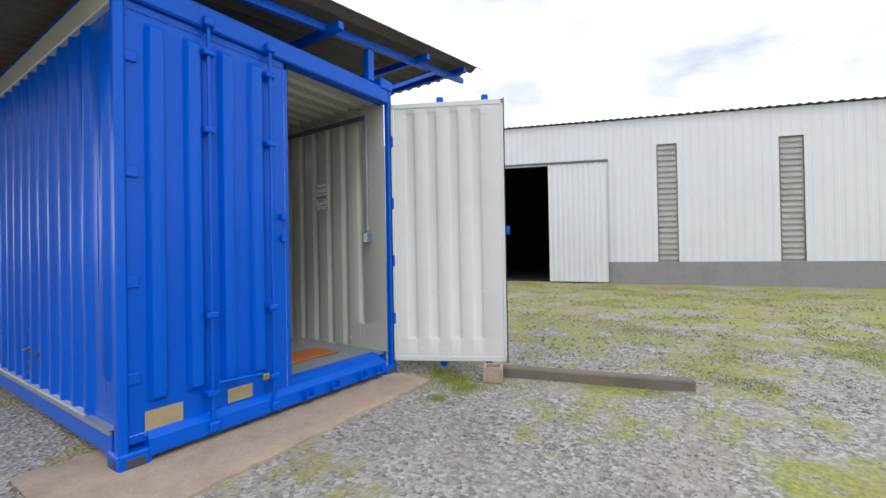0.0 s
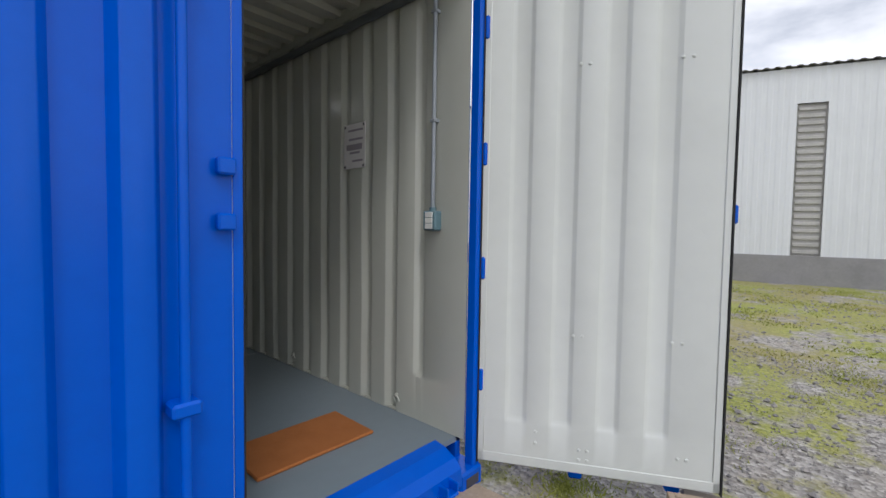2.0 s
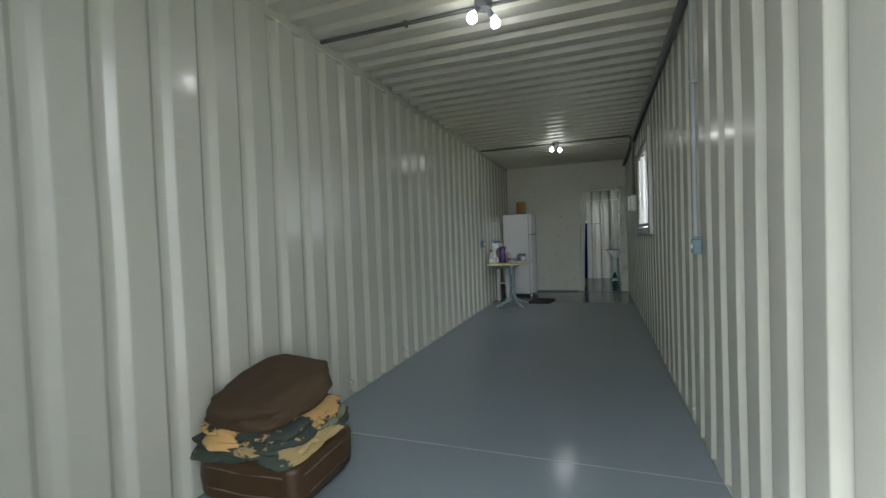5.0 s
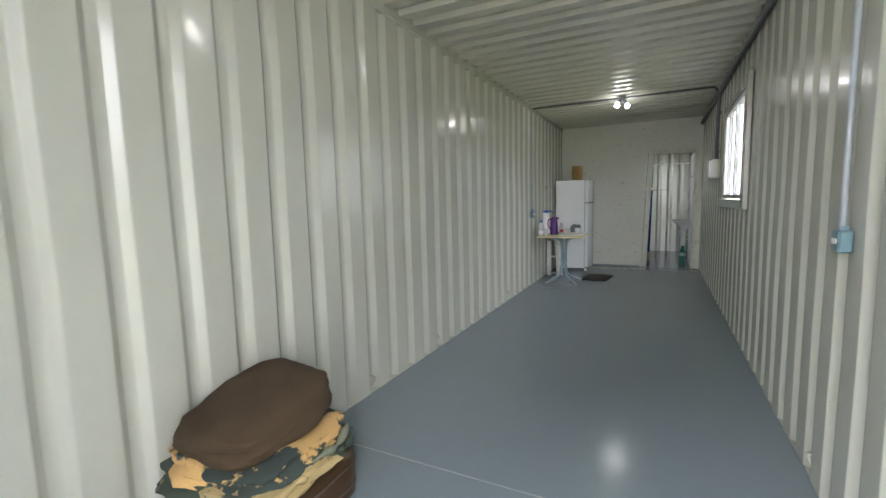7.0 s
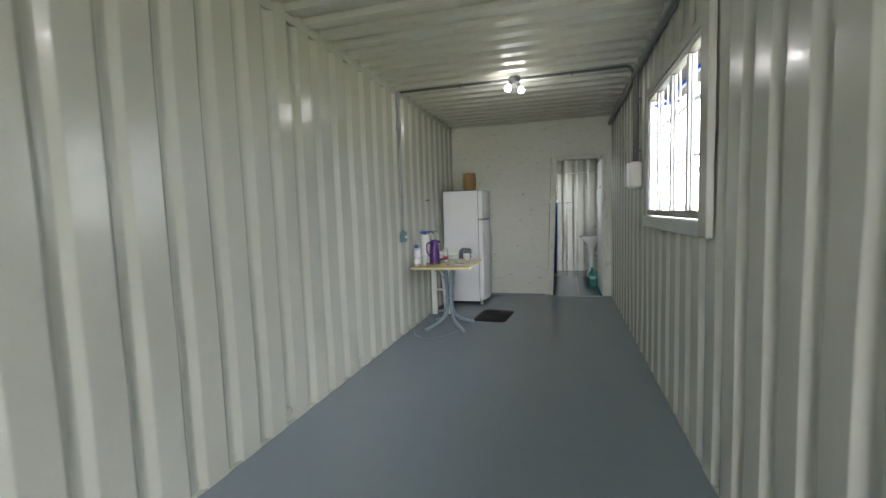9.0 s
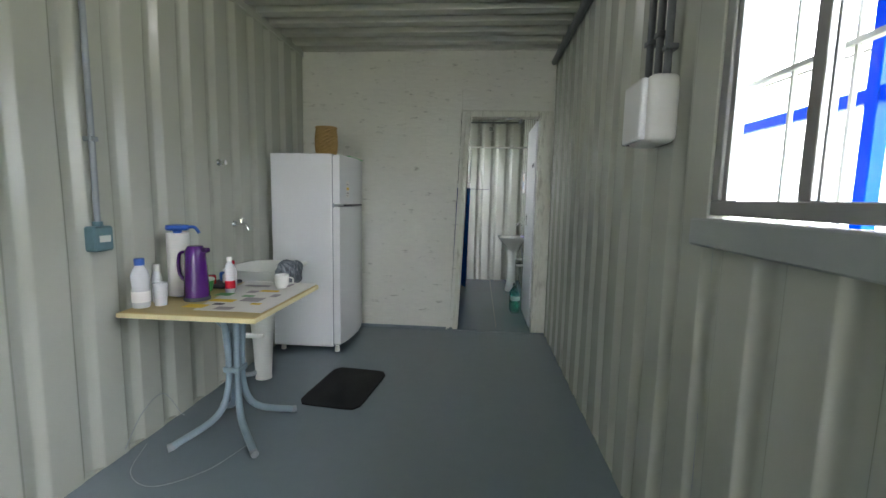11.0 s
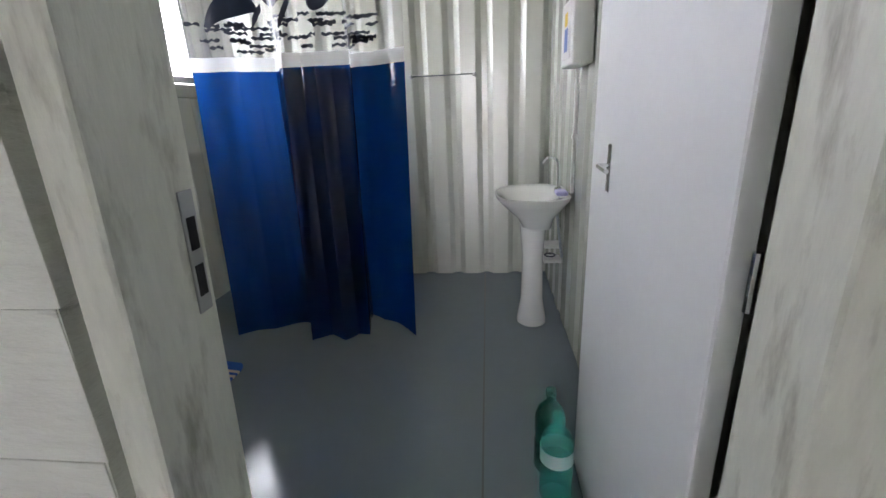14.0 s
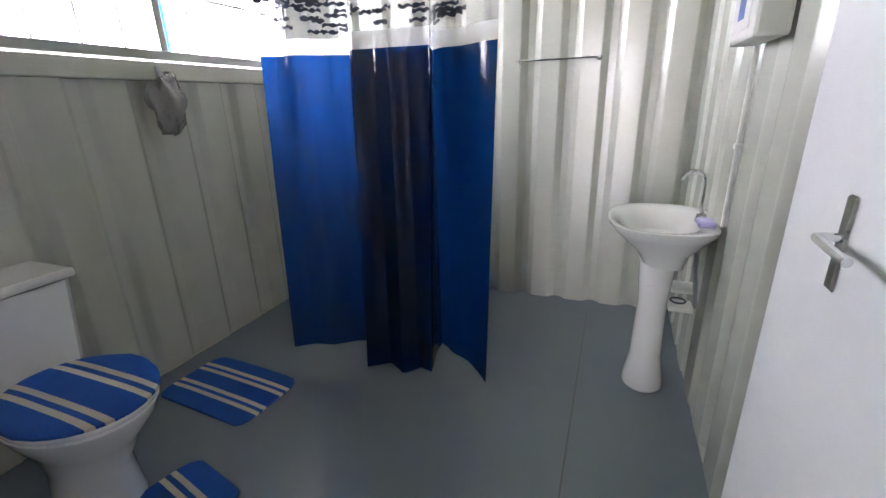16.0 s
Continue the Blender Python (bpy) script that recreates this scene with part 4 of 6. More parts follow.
# the far end rides up on the blanket, with a sag towards the near end
for v in bm.verts:
    f = (v.co.y - 1.8) / 0.26
    v.co.z += 0.035 * f + 0.018 * math.sin(f * 2.6) * (1 if v.co.z > 0.44 else 0.4) + 0.012 * noise.noise((v.co.x * 7, v.co.y * 7, 4))
    v.co.x += 0.012 * noise.noise((v.co.y * 6, v.co.z * 6, 8))
pillow = finish("pillow", bm, M_PILLOW, smooth=True)
tagged(pillow, "dark brown fabric pillow on top of the folded blanket", "pillow")


# ---------- kitchen corner ----------
TZ = 0.745
table = thing("table", "small folding table with a tan top and bent grey steel legs", "table", (-0.757, 7.29, 0))
part("tabletop", box(-0.318, 0.318, -0.375, 0.375, TZ - 0.028, TZ, 0.010, seg=2), M_WOOD, table)
part("edge_band", box(-0.322, 0.322, -0.379, -0.373, TZ - 0.026, TZ - 0.004, 0.002), M_CREAM, table)
part("edge_band", box(0.317, 0.322, -0.37, 0.37, TZ - 0.026, TZ - 0.004, 0.002), M_CREAM, table)
BY = 0.0
for sx, sy in ((-1, -1), (1, -1), (1, 1), (-1, 1)):
    pts = curve([(sx * 0.16, BY + sy * 0.18, TZ - 0.03), (sx * 0.05, BY + sy * 0.05, TZ - 0.08), (sx * 0.026, BY + sy * 0.026, 0.50), (sx * 0.026, BY + sy * 0.026, 0.26), (sx * 0.07, BY + sy * 0.08, 0.11), (sx * 0.215, BY + sy * 0.225, 0.02)], 6)
    lg = part("leg", tube(pts, 0.018, 10), M_STEEL, table, smooth=True)
    part("foot_cap", tube([(sx * 0.205, BY + sy * 0.215, 0.022), (sx * 0.225, BY + sy * 0.235, 0.02)], 0.0195, 10), M_GREY, table)
part("clamp", box(-0.045, 0.045, BY - 0.045, BY + 0.045, 0.34, 0.37, 0.004), M_STEEL, table)
part("stay", tube([(-0.22, BY - 0.02, TZ - 0.03), (0.0, BY, 0.52)], 0.005, 6), M_STEEL, table)

paper = thing("newspaper", "spread newspaper with coloured pictures lying on the table", "newspaper", (-0.69, 7.32, TZ))
bm = bmesh.new()
nx, ny = 8, 14
vs = [[bm.verts.new((min(-0.2 + 0.12 * (1 - j / ny) + (0.44 - 0.12 * (1 - j / ny)) * i / (nx - 1), 0.24) + (0.004 if i == nx else 0), -0.33 + 0.68 * j / ny, 0.002 + 0.004 * abs(noise.noise((i * 0.7, j * 0.5, 2))) - ((0.025 + 0.012 * noise.noise((j * 0.6, 3, 1))) if i == nx else 0.0))) for j in range(ny + 1)] for i in range(nx + 1)]
for i in range(nx):
    for j in range(ny):
        bm.faces.new((vs[i][j], vs[i + 1][j], vs[i + 1][j + 1], vs[i][j + 1]))
ret = bmesh.ops.extrude_face_region(bm, geom=bm.faces[:])
for v in ret["geom"]:
    if isinstance(v, bmesh.types.BMVert):
        v.co.z += 0.0015
part("sheet", bm, M_PAPER, paper, smooth=True)
for x, y, w, d, m in ((-0.10, -0.28, 0.10, 0.06, M_YELLOW), (0.05, -0.30, 0.08, 0.05, M_MIDINK), (-0.04, -0.16, 0.12, 0.05, M_YELLOW), (0.09, -0.12, 0.10, 0.08, M_MIDINK), (-0.11, -0.03, 0.08, 0.06, M_PGREEN), (0.08, 0.08, 0.10, 0.04, M_YELLOW), (-0.05, 0.2, 0.14, 0.04, M_MIDINK), (0.1, 0.25, 0.06, 0.08, M_MIDINK), (0.15, -0.2, 0.05, 0.03, M_YELLOW), (0.03, -0.05, 0.06, 0.03, M_PGREEN), (0.16, -0.02, 0.04, 0.06, M_MIDINK), (-0.02, -0.23, 0.05, 0.03, M_INK), (0.0, 0.05, 0.05, 0.05, M_MIDINK)):
    part("picture", box(x - w / 2, x + w / 2, y - d / 2, y + d / 2, 0.0085, 0.0095), m, paper)


def bottle(name, label, place, r, h, neck, body, cap, band=None, cap_h=0.03):
    b = thing(name, label, "bottle", place)
    part("body", lathe([(0, 0), (r * 0.9, 0.0), (r, 0.012), (r, h * 0.35), (r * 0.93, h * 0.42), (r, h * 0.5), (r, h * 0.66), (r * 0.8, h * 0.76), (neck, h * 0.86), (neck, h - cap_h), (0, h - cap_h)], 18), body, b, smooth=True)
    part("cap", lathe([(0, h - cap_h - 0.002), (neck * 1.2, h - cap_h - 0.002), (neck * 1.2, h - 0.004), (neck * 1.05, h), (0, h)], 14), cap, b, smooth=True)
    if band:
        part("label_band", lathe([(r * 1.012, h * 0.12 if band is not M_BANDV else h * 0.46), (r * 1.012, h * 0.34 if band is not M_BANDV else h * 0.62)], 18), band, b, smooth=True)
    return b


bottle("bottle", "translucent pale plastic bottle with a blue cap", (-1.035, 7.01, TZ), 0.037, 0.23, 0.018, M_CLEAR, M_BCAP, M_PAPER)
bottle("bottle", "slim white plastic bottle with a white cap", (-1.04, 7.12, TZ), 0.023, 0.185, 0.014, M_WHITE, M_PLASTIC)
bottle("bottle", "small clear bottle of red liquid with a white cap", (-0.80, 7.34, TZ + 0.009), 0.026, 0.19, 0.011, M_CLEAR, M_PLASTIC, M_RED, 0.02)
bottle("bottle", "small clear sauce bottle with a red cap", (-0.83, 7.42, TZ + 0.009), 0.02, 0.16, 0.009, M_CLEAR, M_RED, None, 0.02)
roll = thing("paper_roll", "white kitchen paper roll in a blue-topped holder", "paper roll", (-1.01, 7.24, TZ))
part("roll", lathe([(0.02, 0.01), (0.052, 0.01), (0.052, 0.33), (0.02, 0.33)], 20), M_PAPER, roll, smooth=True)
part("stem", tube([(0, 0, 0), (0, 0, 0.35)], 0.02, 10), M_BCAP, roll)
part("top", lathe([(0, 0.345), (0.05, 0.345), (0.055, 0.355), (0.05, 0.37), (0, 0.375)], 18), M_BCAP, roll, smooth=True)
part("spout", tube(curve([(0.03, 0.0, 0.355), (0.075, 0.02, 0.36), (0.10, 0.025, 0.33)], 5), 0.008, 8), M_BCAP, roll)
flask = thing("thermos_flask", "glossy purple pump thermos flask with a grip", "thermos", (-0.885, 7.19, TZ))
flask.scale = (0.84, 0.84, 0.84)
part("body", lathe([(0, 0), (0.068, 0.0), (0.07, 0.01), (0.066, 0.12), (0.058, 0.24), (0.056, 0.27), (0, 0.27)], 22), M_PURPLE, flask, smooth=True)
part("lid", lathe([(0, 0.27), (0.058, 0.27), (0.056, 0.30), (0.04, 0.325), (0, 0.33)], 22), M_PURPLE, flask, smooth=True)
part("spout", box(0.03, 0.085, -0.02, 0.02, 0.285, 0.315, 0.008), M_PURPLE, flask)
part("handle", tube(curve([(-0.045, 0, 0.29), (-0.10, 0, 0.27), (-0.105, 0, 0.16), (-0.06, 0, 0.10)], 6), 0.010, 8), M_PURPLE, flask, smooth=True)
part("foot_ring", lathe([(0.069, 0.0), (0.073, 0.004), (0.072, 0.02), (0.069, 0.022)], 22), M_INK, flask, smooth=True)
cup = thing("mug", "small white ceramic mug lying beside the newspaper", "mug", (-0.59, 7.50, TZ + 0.009))
part("bowl", lathe([(0, 0.0), (0.028, 0.0), (0.04, 0.02), (0.042, 0.075), (0.038, 0.075), (0.036, 0.02), (0, 0.008)], 18), M_CERAMIC, cup, smooth=True)
part("handle", tube(curve([(0.04, 0, 0.062), (0.066, 0, 0.055), (0.064, 0, 0.03), (0.038, 0, 0.02)], 5), 0.005, 6), M_CERAMIC, cup, smooth=True)
bowl = thing("plastic_tub", "green plastic tub with a white lid on the table", "tub", (-0.98, 7.38, TZ))
part("tub", lathe([(0, 0), (0.045, 0), (0.055, 0.055), (0.055, 0.06), (0, 0.06)], 18), M_PGREEN, bowl, smooth=True)
part("lid", lathe([(0, 0.06), (0.058, 0.06), (0.058, 0.07), (0, 0.075)], 18), M_PLASTIC, bowl, smooth=True)
glass_ob = finish("drinking_glass", move(lathe([(0, 0.003), (0.026, 0.003), (0.032, 0.11), (0.030, 0.11), (0.024, 0.008), (0, 0.008)], 16), pose(-0.97, 7.05, TZ)), M_CLEAR, smooth=True)
tagged(glass_ob, "clear empty drinking glass on the table", "glass")
tray = thing("tray", "dark shallow tray holding small jars on the table", "tray", (-0.97, 7.54, TZ))
part("dish", box(-0.07, 0.07, -0.10, 0.10, 0.0, 0.02, 0.006), M_INK, tray)
for x, y, m in ((-0.03, -0.05, M_RED), (0.03, 0.0, M_PLASTIC), (-0.02, 0.05, M_BCAP)):
    part("jar", move(lathe([(0, 0.02), (0.022, 0.02), (0.024, 0.06), (0.018, 0.07), (0, 0.07)], 14), pose(x, y, 0)), m, tray, smooth=True)

basin = thing("utility_sink", "white plastic utility sink on a pedestal by the wall", "sink", (-0.935, 8.02, 0))
basin.scale = (1.08, 1.05, 0.935)
bm = bmesh.new()
lv = [(0.0, 0.62, 0.11, 0.12), (0.0, 0.64, 0.14, 0.15), (0.0, 0.825, 0.185, 0.215), (0.0, 0.832, 0.205, 0.235), (0.0, 0.845, 0.207, 0.237), (0.0, 0.845, 0.185, 0.215), (0.0, 0.83, 0.175, 0.205), (0.0, 0.70, 0.14, 0.15)]
rings = []
for _, z, a, b in lv:
    ring = []
    for k in range(24):
        t = 2 * math.pi * k / 24
        cx, cy = math.cos(t), math.sin(t)
        p = (abs(cx) ** 5 + abs(cy) ** 5) ** (-1 / 5)
        ring.append(bm.verts.new((a * cx * p, b * cy * p, z)))
    rings.append(ring)
for r0, r1 in zip(rings, rings[1:]):
    for k in range(24):
        bm.faces.new((r0[k], r0[(k + 1) % 24], r1[(k + 1) % 24], r1[k]))
bm.faces.new(rings[0][::-1]), bm.faces.new(rings[-1])
part("bowl", bm, M_PLASTIC, basin, smooth=True)
part("pedestal", move(lathe([(0, 0), (0.052, 0.0), (0.05, 0.02), (0.062, 0.3), (0.085, 0.58), (0.09, 0.635), (0, 0.635)], 20), pose(-0.02, -0.05, 0)), M_PLASTIC, basin, smooth=True)
part("back_leg", box(-0.20, -0.14, -0.14, -0.10, 0.0, 0.63, 0.006), M_PLASTIC, basin)
part("stretcher", box(-0.17, 0.02, -0.13, -0.10, 0.33, 0.36, 0.004), M_PLASTIC, basin)
part("waste_pipe", tube(curve([(-0.05, 0, 0.63), (-0.05, 0, 0.2), (-0.05, -0.08, 0.06), (-0.16, -0.12, 0.04)], 6), 0.018, 8), M_GREY, basin, smooth=True)


def wall_tap(y, z, label, pipe):
    t = thing("wall_tap", label, "tap", (-W, y, z))
    part("flange", move(lathe([(0, 0), (0.022, 0), (0.018, 0.012), (0, 0.012)], 14), pose(0, 0, 0, 0, 90, 0)), M_CHROME, t, smooth=True)
    part("body", tube(curve([(0.0, 0, 0), (0.06, 0, 0), (0.095, 0, -0.01), (0.105, 0, -0.045)], 5), 0.010, 10), M_CHROME, t, smooth=True)
    part("stem", tube([(0.055, 0, 0), (0.055, 0, 0.035)], 0.007, 8), M_CHROME, t)
    part("handle", box(0.047, 0.063, -0.03, 0.03, 0.032, 0.042, 0.003), M_CHROME, t)
    if pipe:
        part("supply_pipe", tube([(0.012, -0.06, -0.30), (0.012, -0.06, 0.0), (0.012, 0.0, 0.0)], 0.010, 8), M_PLASTIC, t)
    return t


wall_tap(8.03, 1.075, "chrome wall tap above the utility sink", False)
valve = thing("wall_valve", "small chrome stop valve on the corrugated wall", "valve", (-W, 7.88, 1.48))
part("flange", move(lathe([(0, 0), (0.024, 0), (0.02, 0.012), (0, 0.012)], 14), pose(0, 0, 0, 0, 90, 0)), M_CHROME, valve, smooth=True)
part("knob", tube([(0.01, 0, 0), (0.05, 0, 0)], [0.012, 0.016], 10), M_CHROME, valve, smooth=True)
cloth = finish("plaid_bag", soft_box(-0.745, -0.59, 7.70, 7.84, TZ - 0.03, TZ + 0.125, 0.18, 21, 9, 3.0), M_PLAID, smooth=True)
tagged(cloth, "grey plaid cloth bundle on the table end", "cloth")

fridge = thing("fridge", "white two-door refrigerator standing against the partition", "refrigerator", (-0.84, 8.83, 0))
part("body", box(-0.30, 0.20, -0.325, 0.325, 0.045, 1.61, 0.014, seg=2), M_WHITE, fridge)


def fridge_door(z0, z1):
    bm = bmesh.new()
    n = 10
    ring = []
    for z in (z0, z1):
        row = []
        for k in range(n + 1):
            y = -0.325 + 0.65 * k / n
            row.append(bm.verts.new((0.262 + 0.035 * (1 - (y / 0.325) ** 2), y, z)))
        row += [bm.verts.new((0.208, 0.325, z)), bm.verts.new((0.208, -0.325, z))]
        ring.append(row)
    m = len(ring[0])
    for k in range(m):
        bm.faces.new((ring[0][k], ring[0][(k + 1) % m], ring[1][(k + 1) % m], ring[1][k]))
    bm.faces.new(ring[0][::-1]), bm.faces.new(ring[1])
    bmesh.ops.bevel(bm, geom=[e for e in bm.edges if abs(e.verts[0].co.z - e.verts[1].co.z) < 1e-4], offset=0.008, segments=2, affect="EDGES")
    return bm


lower = part("lower_door", fridge_door(0.07, 1.195), M_WHITE, fridge, smooth=True)
upper = part("freezer_door", fridge_door(1.215, 1.60), M_WHITE, fridge, smooth=True)
part("gasket", box(0.198, 0.212, -0.318, 0.318, 0.06, 1.6), M_GREY, fridge)
part("grip", box(0.255, 0.272, -0.20, 0.30, 1.198, 1.213, 0.003), M_INK, fridge)
part("trim", box(0.21, 0.28, -0.10, 0.30, 1.602, 1.614, 0.004), M_PGREEN, fridge, "dark green strip on the door's top edge")
for y in (-0.28, 0.28):
    part("foot", tube([(0.22, y, 0), (0.22, y, 0.05)], [0.022, 0.016], 10), M_PLASTIC, fridge)
    part("foot", tube([(-0.24, y, 0), (-0.24, y, 0.05)], [0.022, 0.016], 10), M_PLASTIC, fridge)
st = part("sticker", box(0.288, 0.2895, -0.25, -0.16, 1.27, 1.40), M_PAPER, upper, "energy label with a yellow bar")
for z, h, m in ((1.375, 0.008, M_MIDINK), (1.34, 0.02, M_YELLOW), (1.305, 0.01, M_MIDINK), (1.285, 0.006, M_MIDINK)):
    part("print_bar", box(0.2896, 0.2905, -0.235, -0.18, z - h / 2, z + h / 2), m, upper)
tr = finish("serving_tray", box(-1.08, -0.70, 8.72, 9.14, 1.612, 1.628, 0.007), M_INK)
tagged(tr, "dark flat tray on top of the refrigerator", "tray")
bk = thing("wicker_basket", "round woven wicker basket on the refrigerator", "basket", (-0.84, 8.95, 1.628))
b = bmesh.new()
rings = []
for j in range(22):
    z = 0.24 * j / 21
    r = 0.085 + 0.012 * math.sin(j * math.pi / 21)
    rings.append([b.verts.new(((r + 0.004 * (-1) ** (j + k)) * math.cos(2 * math.pi * k / 26), (r + 0.004 * (-1) ** (j + k)) * math.sin(2 * math.pi * k / 26), z)) for k in range(26)])
for r0, r1 in zip(rings, rings[1:]):
    for k in range(26):
        b.faces.new((r0[k], r0[(k + 1) % 26], r1[(k + 1) % 26], r1[k]))
b.faces.new(rings[0][::-1])
b.faces.new(rings[-1])
part("weave", b, M_WICKER, bk)
part("rim", tube([(0.088 * math.cos(2 * math.pi * k / 20), 0.088 * math.sin(2 * math.pi * k / 20), 0.243) for k in range(21)], 0.008, 6), M_WICKER, bk)
b = bmesh.new()
n = 36
top = []
for z in (0.0, 0.010):
    ring = []
    for k in range(n):
        t = 2 * math.pi * k / n
        c, s = math.cos(t), math.sin(t)
        p = (abs(c) ** 9 + abs(s) ** 9) ** (-1 / 9)
        ring.append(b.verts.new((0.2 * c * p, 0.295 * s * p, z)))
    top.append(ring)
for k in range(n):
    b.faces.new((top[0][k], top[0][(k + 1) % n], top[1][(k + 1) % n], top[1][k]))
b.faces.new(top[0][::-1]), b.faces.new(top[1])
rm = finish("rubber_mat", move(b, pose(-0.34, 7.885, 0.001, 0, 0, -6)), M_BLACK)
tagged(rm, "black rubber mat on the floor in front of the fridge", "mat")
wire = finish("loose_cable", tube(curve([(-1.13, 7.10, 0.008), (-1.03, 6.88, 0.008), (-0.86, 6.80, 0.008), (-0.70, 6.93, 0.008), (-0.62, 7.16, 0.008)], 10), 0.0014, 6), M_GREY, smooth=True)
tagged(wire, "thin pale cable lying loose on the floor", "cable")
wire = finish("loose_cable", tube(curve([(-1.14, 6.98, 0.05), (-1.10, 7.05, 0.20), (-1.12, 7.22, 0.22), (-1.10, 7.32, 0.06), (-1.14, 7.40, 0.008)], 10), 0.0018, 6), M_GREY, smooth=True)
tagged(wire, "pale cable coiled against the wall under the table", "cable")


# ---------- bathroom ----------
M_DOOR = material("door_paint", (0.76, 0.77, 0.78), 0.4, grain=30, amount=0.02, stain=2, stain_amount=0.08, bump=0.05)
door = thing("door_1", "plain white bathroom door standing open inwards", "door", (1.08, 9.44, 0), kind="structure")
part("slab", box(-0.035, 0.0, 0.0, 0.73, 0.012, 2.03, 0.003), M_DOOR, door)
part("handle_plate", box(-0.040, -0.034, 0.538, 0.560, 1.01, 1.125, 0.003), M_CHROME, door)
part("lever", tube(curve([(-0.038, 0.549, 1.075), (-0.060, 0.549, 1.075), (-0.064, 0.535, 1.075), (-0.064, 0.465, 1.072)], 5), 0.0055, 8), M_CHROME, door, "chrome lever handle", True)
part("door_sign", box(-0.0375, -0.0352, 0.07, 0.24, 1.60, 1.645, 0.001), M_GREY, door, "small grey door sign with unreadable print")
part("sign_print", box(-0.0384, -0.0376, 0.085, 0.225, 1.614, 1.632), M_INK, door)
for z in (0.3, 1.0, 1.8):
    part("hinge", tube([(-0.003, -0.006, z - 0.04), (-0.003, -0.006, z + 0.04)], 0.006, 8), M_CHROME, door)
strike = thing("strike_plate", "worn steel strike plate let into the door frame", "strike plate", (DX0 + 0.0112, PART + 0.108, 1.062))
strike.matrix_world = pose(DX0 + 0.0112, PART + 0.108, 1.062, 0, 2.2, 0)
part("plate", box(0, 0.003, -0.013, 0.013, -0.08, 0.08, 0.001), M_ALU, strike)
# no recess is cut: raised black boxes paint the shade in the slots
for z in (-0.036, 0.026):
    part("slot", box(0.0012, 0.0036, -0.008, 0.008, z - 0.021, z + 0.021), M_BLACK, strike)

spray = thing("bidet_spray", "chrome hand spray with a black hose beside the door frame", "hand spray", (0.05, PART + 0.10, 1.03))
part("bracket", tube([(0, 0.0, 0), (0, 0.11, 0)], 0.004, 12), M_CHROME, spray, smooth=True)
part("wall_rosette", tube([(0, 0.0, 0), (0, 0.008, 0)], 0.026, 16), M_CHROME, spray)
part("hose_clip", tube([(-0.018, 0.115, 0), (0.018, 0.115, 0)], 0.005, 12), M_CHROME, spray, smooth=True)
part("spray_head", tube(curve([(0.0, 0.115, 0.10), (0.0, 0.115, 0.135), (-0.008, 0.12, 0.15), (-0.03, 0.13, 0.152)], 5), [0.005] * 5 + [0.007] * 5 + [0.010] * 6, 12), M_CHROME, spray, smooth=True)
part("hose", tube(curve([(0.0, 0.115, 0.105), (0.0, 0.118, 0.0), (0.004, 0.12, -0.2), (0.0, 0.125, -0.45), (-0.03, 0.14, -0.75), (-0.10, 0.16, -0.95), (-0.2, 0.10, -0.98), (-0.24, 0.0, -0.9)], 8), 0.005, 8), M_BLACK, spray, smooth=True)

toilet = thing("toilet", "white ceramic toilet with a cistern and striped lid cover", "toilet", (-W + 0.03, 10.0, 0))
bm = bmesh.new()
rings = []
for z, x0, x1, hw in ((0.395, 0.03, 0.215, 0.165), (0.40, 0.025, 0.22, 0.17), (0.70, 0.012, 0.235, 0.195), (0.705, 0.008, 0.24, 0.20)):
    rings.append([bm.verts.new(p) for p in ((x0, -hw, z), (x1 - 0.02, -hw, z), (x1, -hw + 0.02, z), (x1, hw - 0.02, z), (x1 - 0.02, hw, z), (x0, hw, z))])
for a, b in zip(rings, rings[1:]):
    for k in range(6):
        bm.faces.new((a[k], a[(k + 1) % 6], b[(k + 1) % 6], b[k]))
bm.faces.new(rings[0][::-1]), bm.faces.new(rings[-1])
part("cistern", bm, M_CERAMIC, toilet, smooth=True)
part("cistern_lid", box(0.004, 0.25, -0.207, 0.207, 0.706, 0.738, 0.012, seg=2), M_CERAMIC, toilet)
part("flush_button", tube([(0.13, 0, 0.737), (0.13, 0, 0.744)], 0.02, 14), M_CHROME, toilet)
bm = bmesh.new()
rings = []
for z, cx, a, b in ((0.0, 0.40, 0.17, 0.115), (0.03, 0.40, 0.165, 0.11), (0.16, 0.41, 0.15, 0.10), (0.27, 0.44, 0.19, 0.13), (0.36, 0.47, 0.235, 0.175), (0.395, 0.475, 0.245, 0.185), (0.40, 0.475, 0.24, 0.18)):
    rings.append([bm.verts.new((cx + a * math.cos(2 * math.pi * k / 28), b * math.sin(2 * math.pi * k / 28), z)) for k in range(28)])
for r0, r1 in zip(rings, rings[1:]):
    for k in range(28):
        bm.faces.new((r0[k], r0[(k + 1) % 28], r1[(k + 1) % 28], r1[k]))
bm.faces.new(rings[0][::-1]), bm.faces.new(rings[-1])
part("bowl", bm, M_CERAMIC, toilet, smooth=True)
part("neck", box(0.05, 0.32, -0.10, 0.10, 0.24, 0.396, 0.02, seg=2), M_CERAMIC, toilet)


NJ = 5


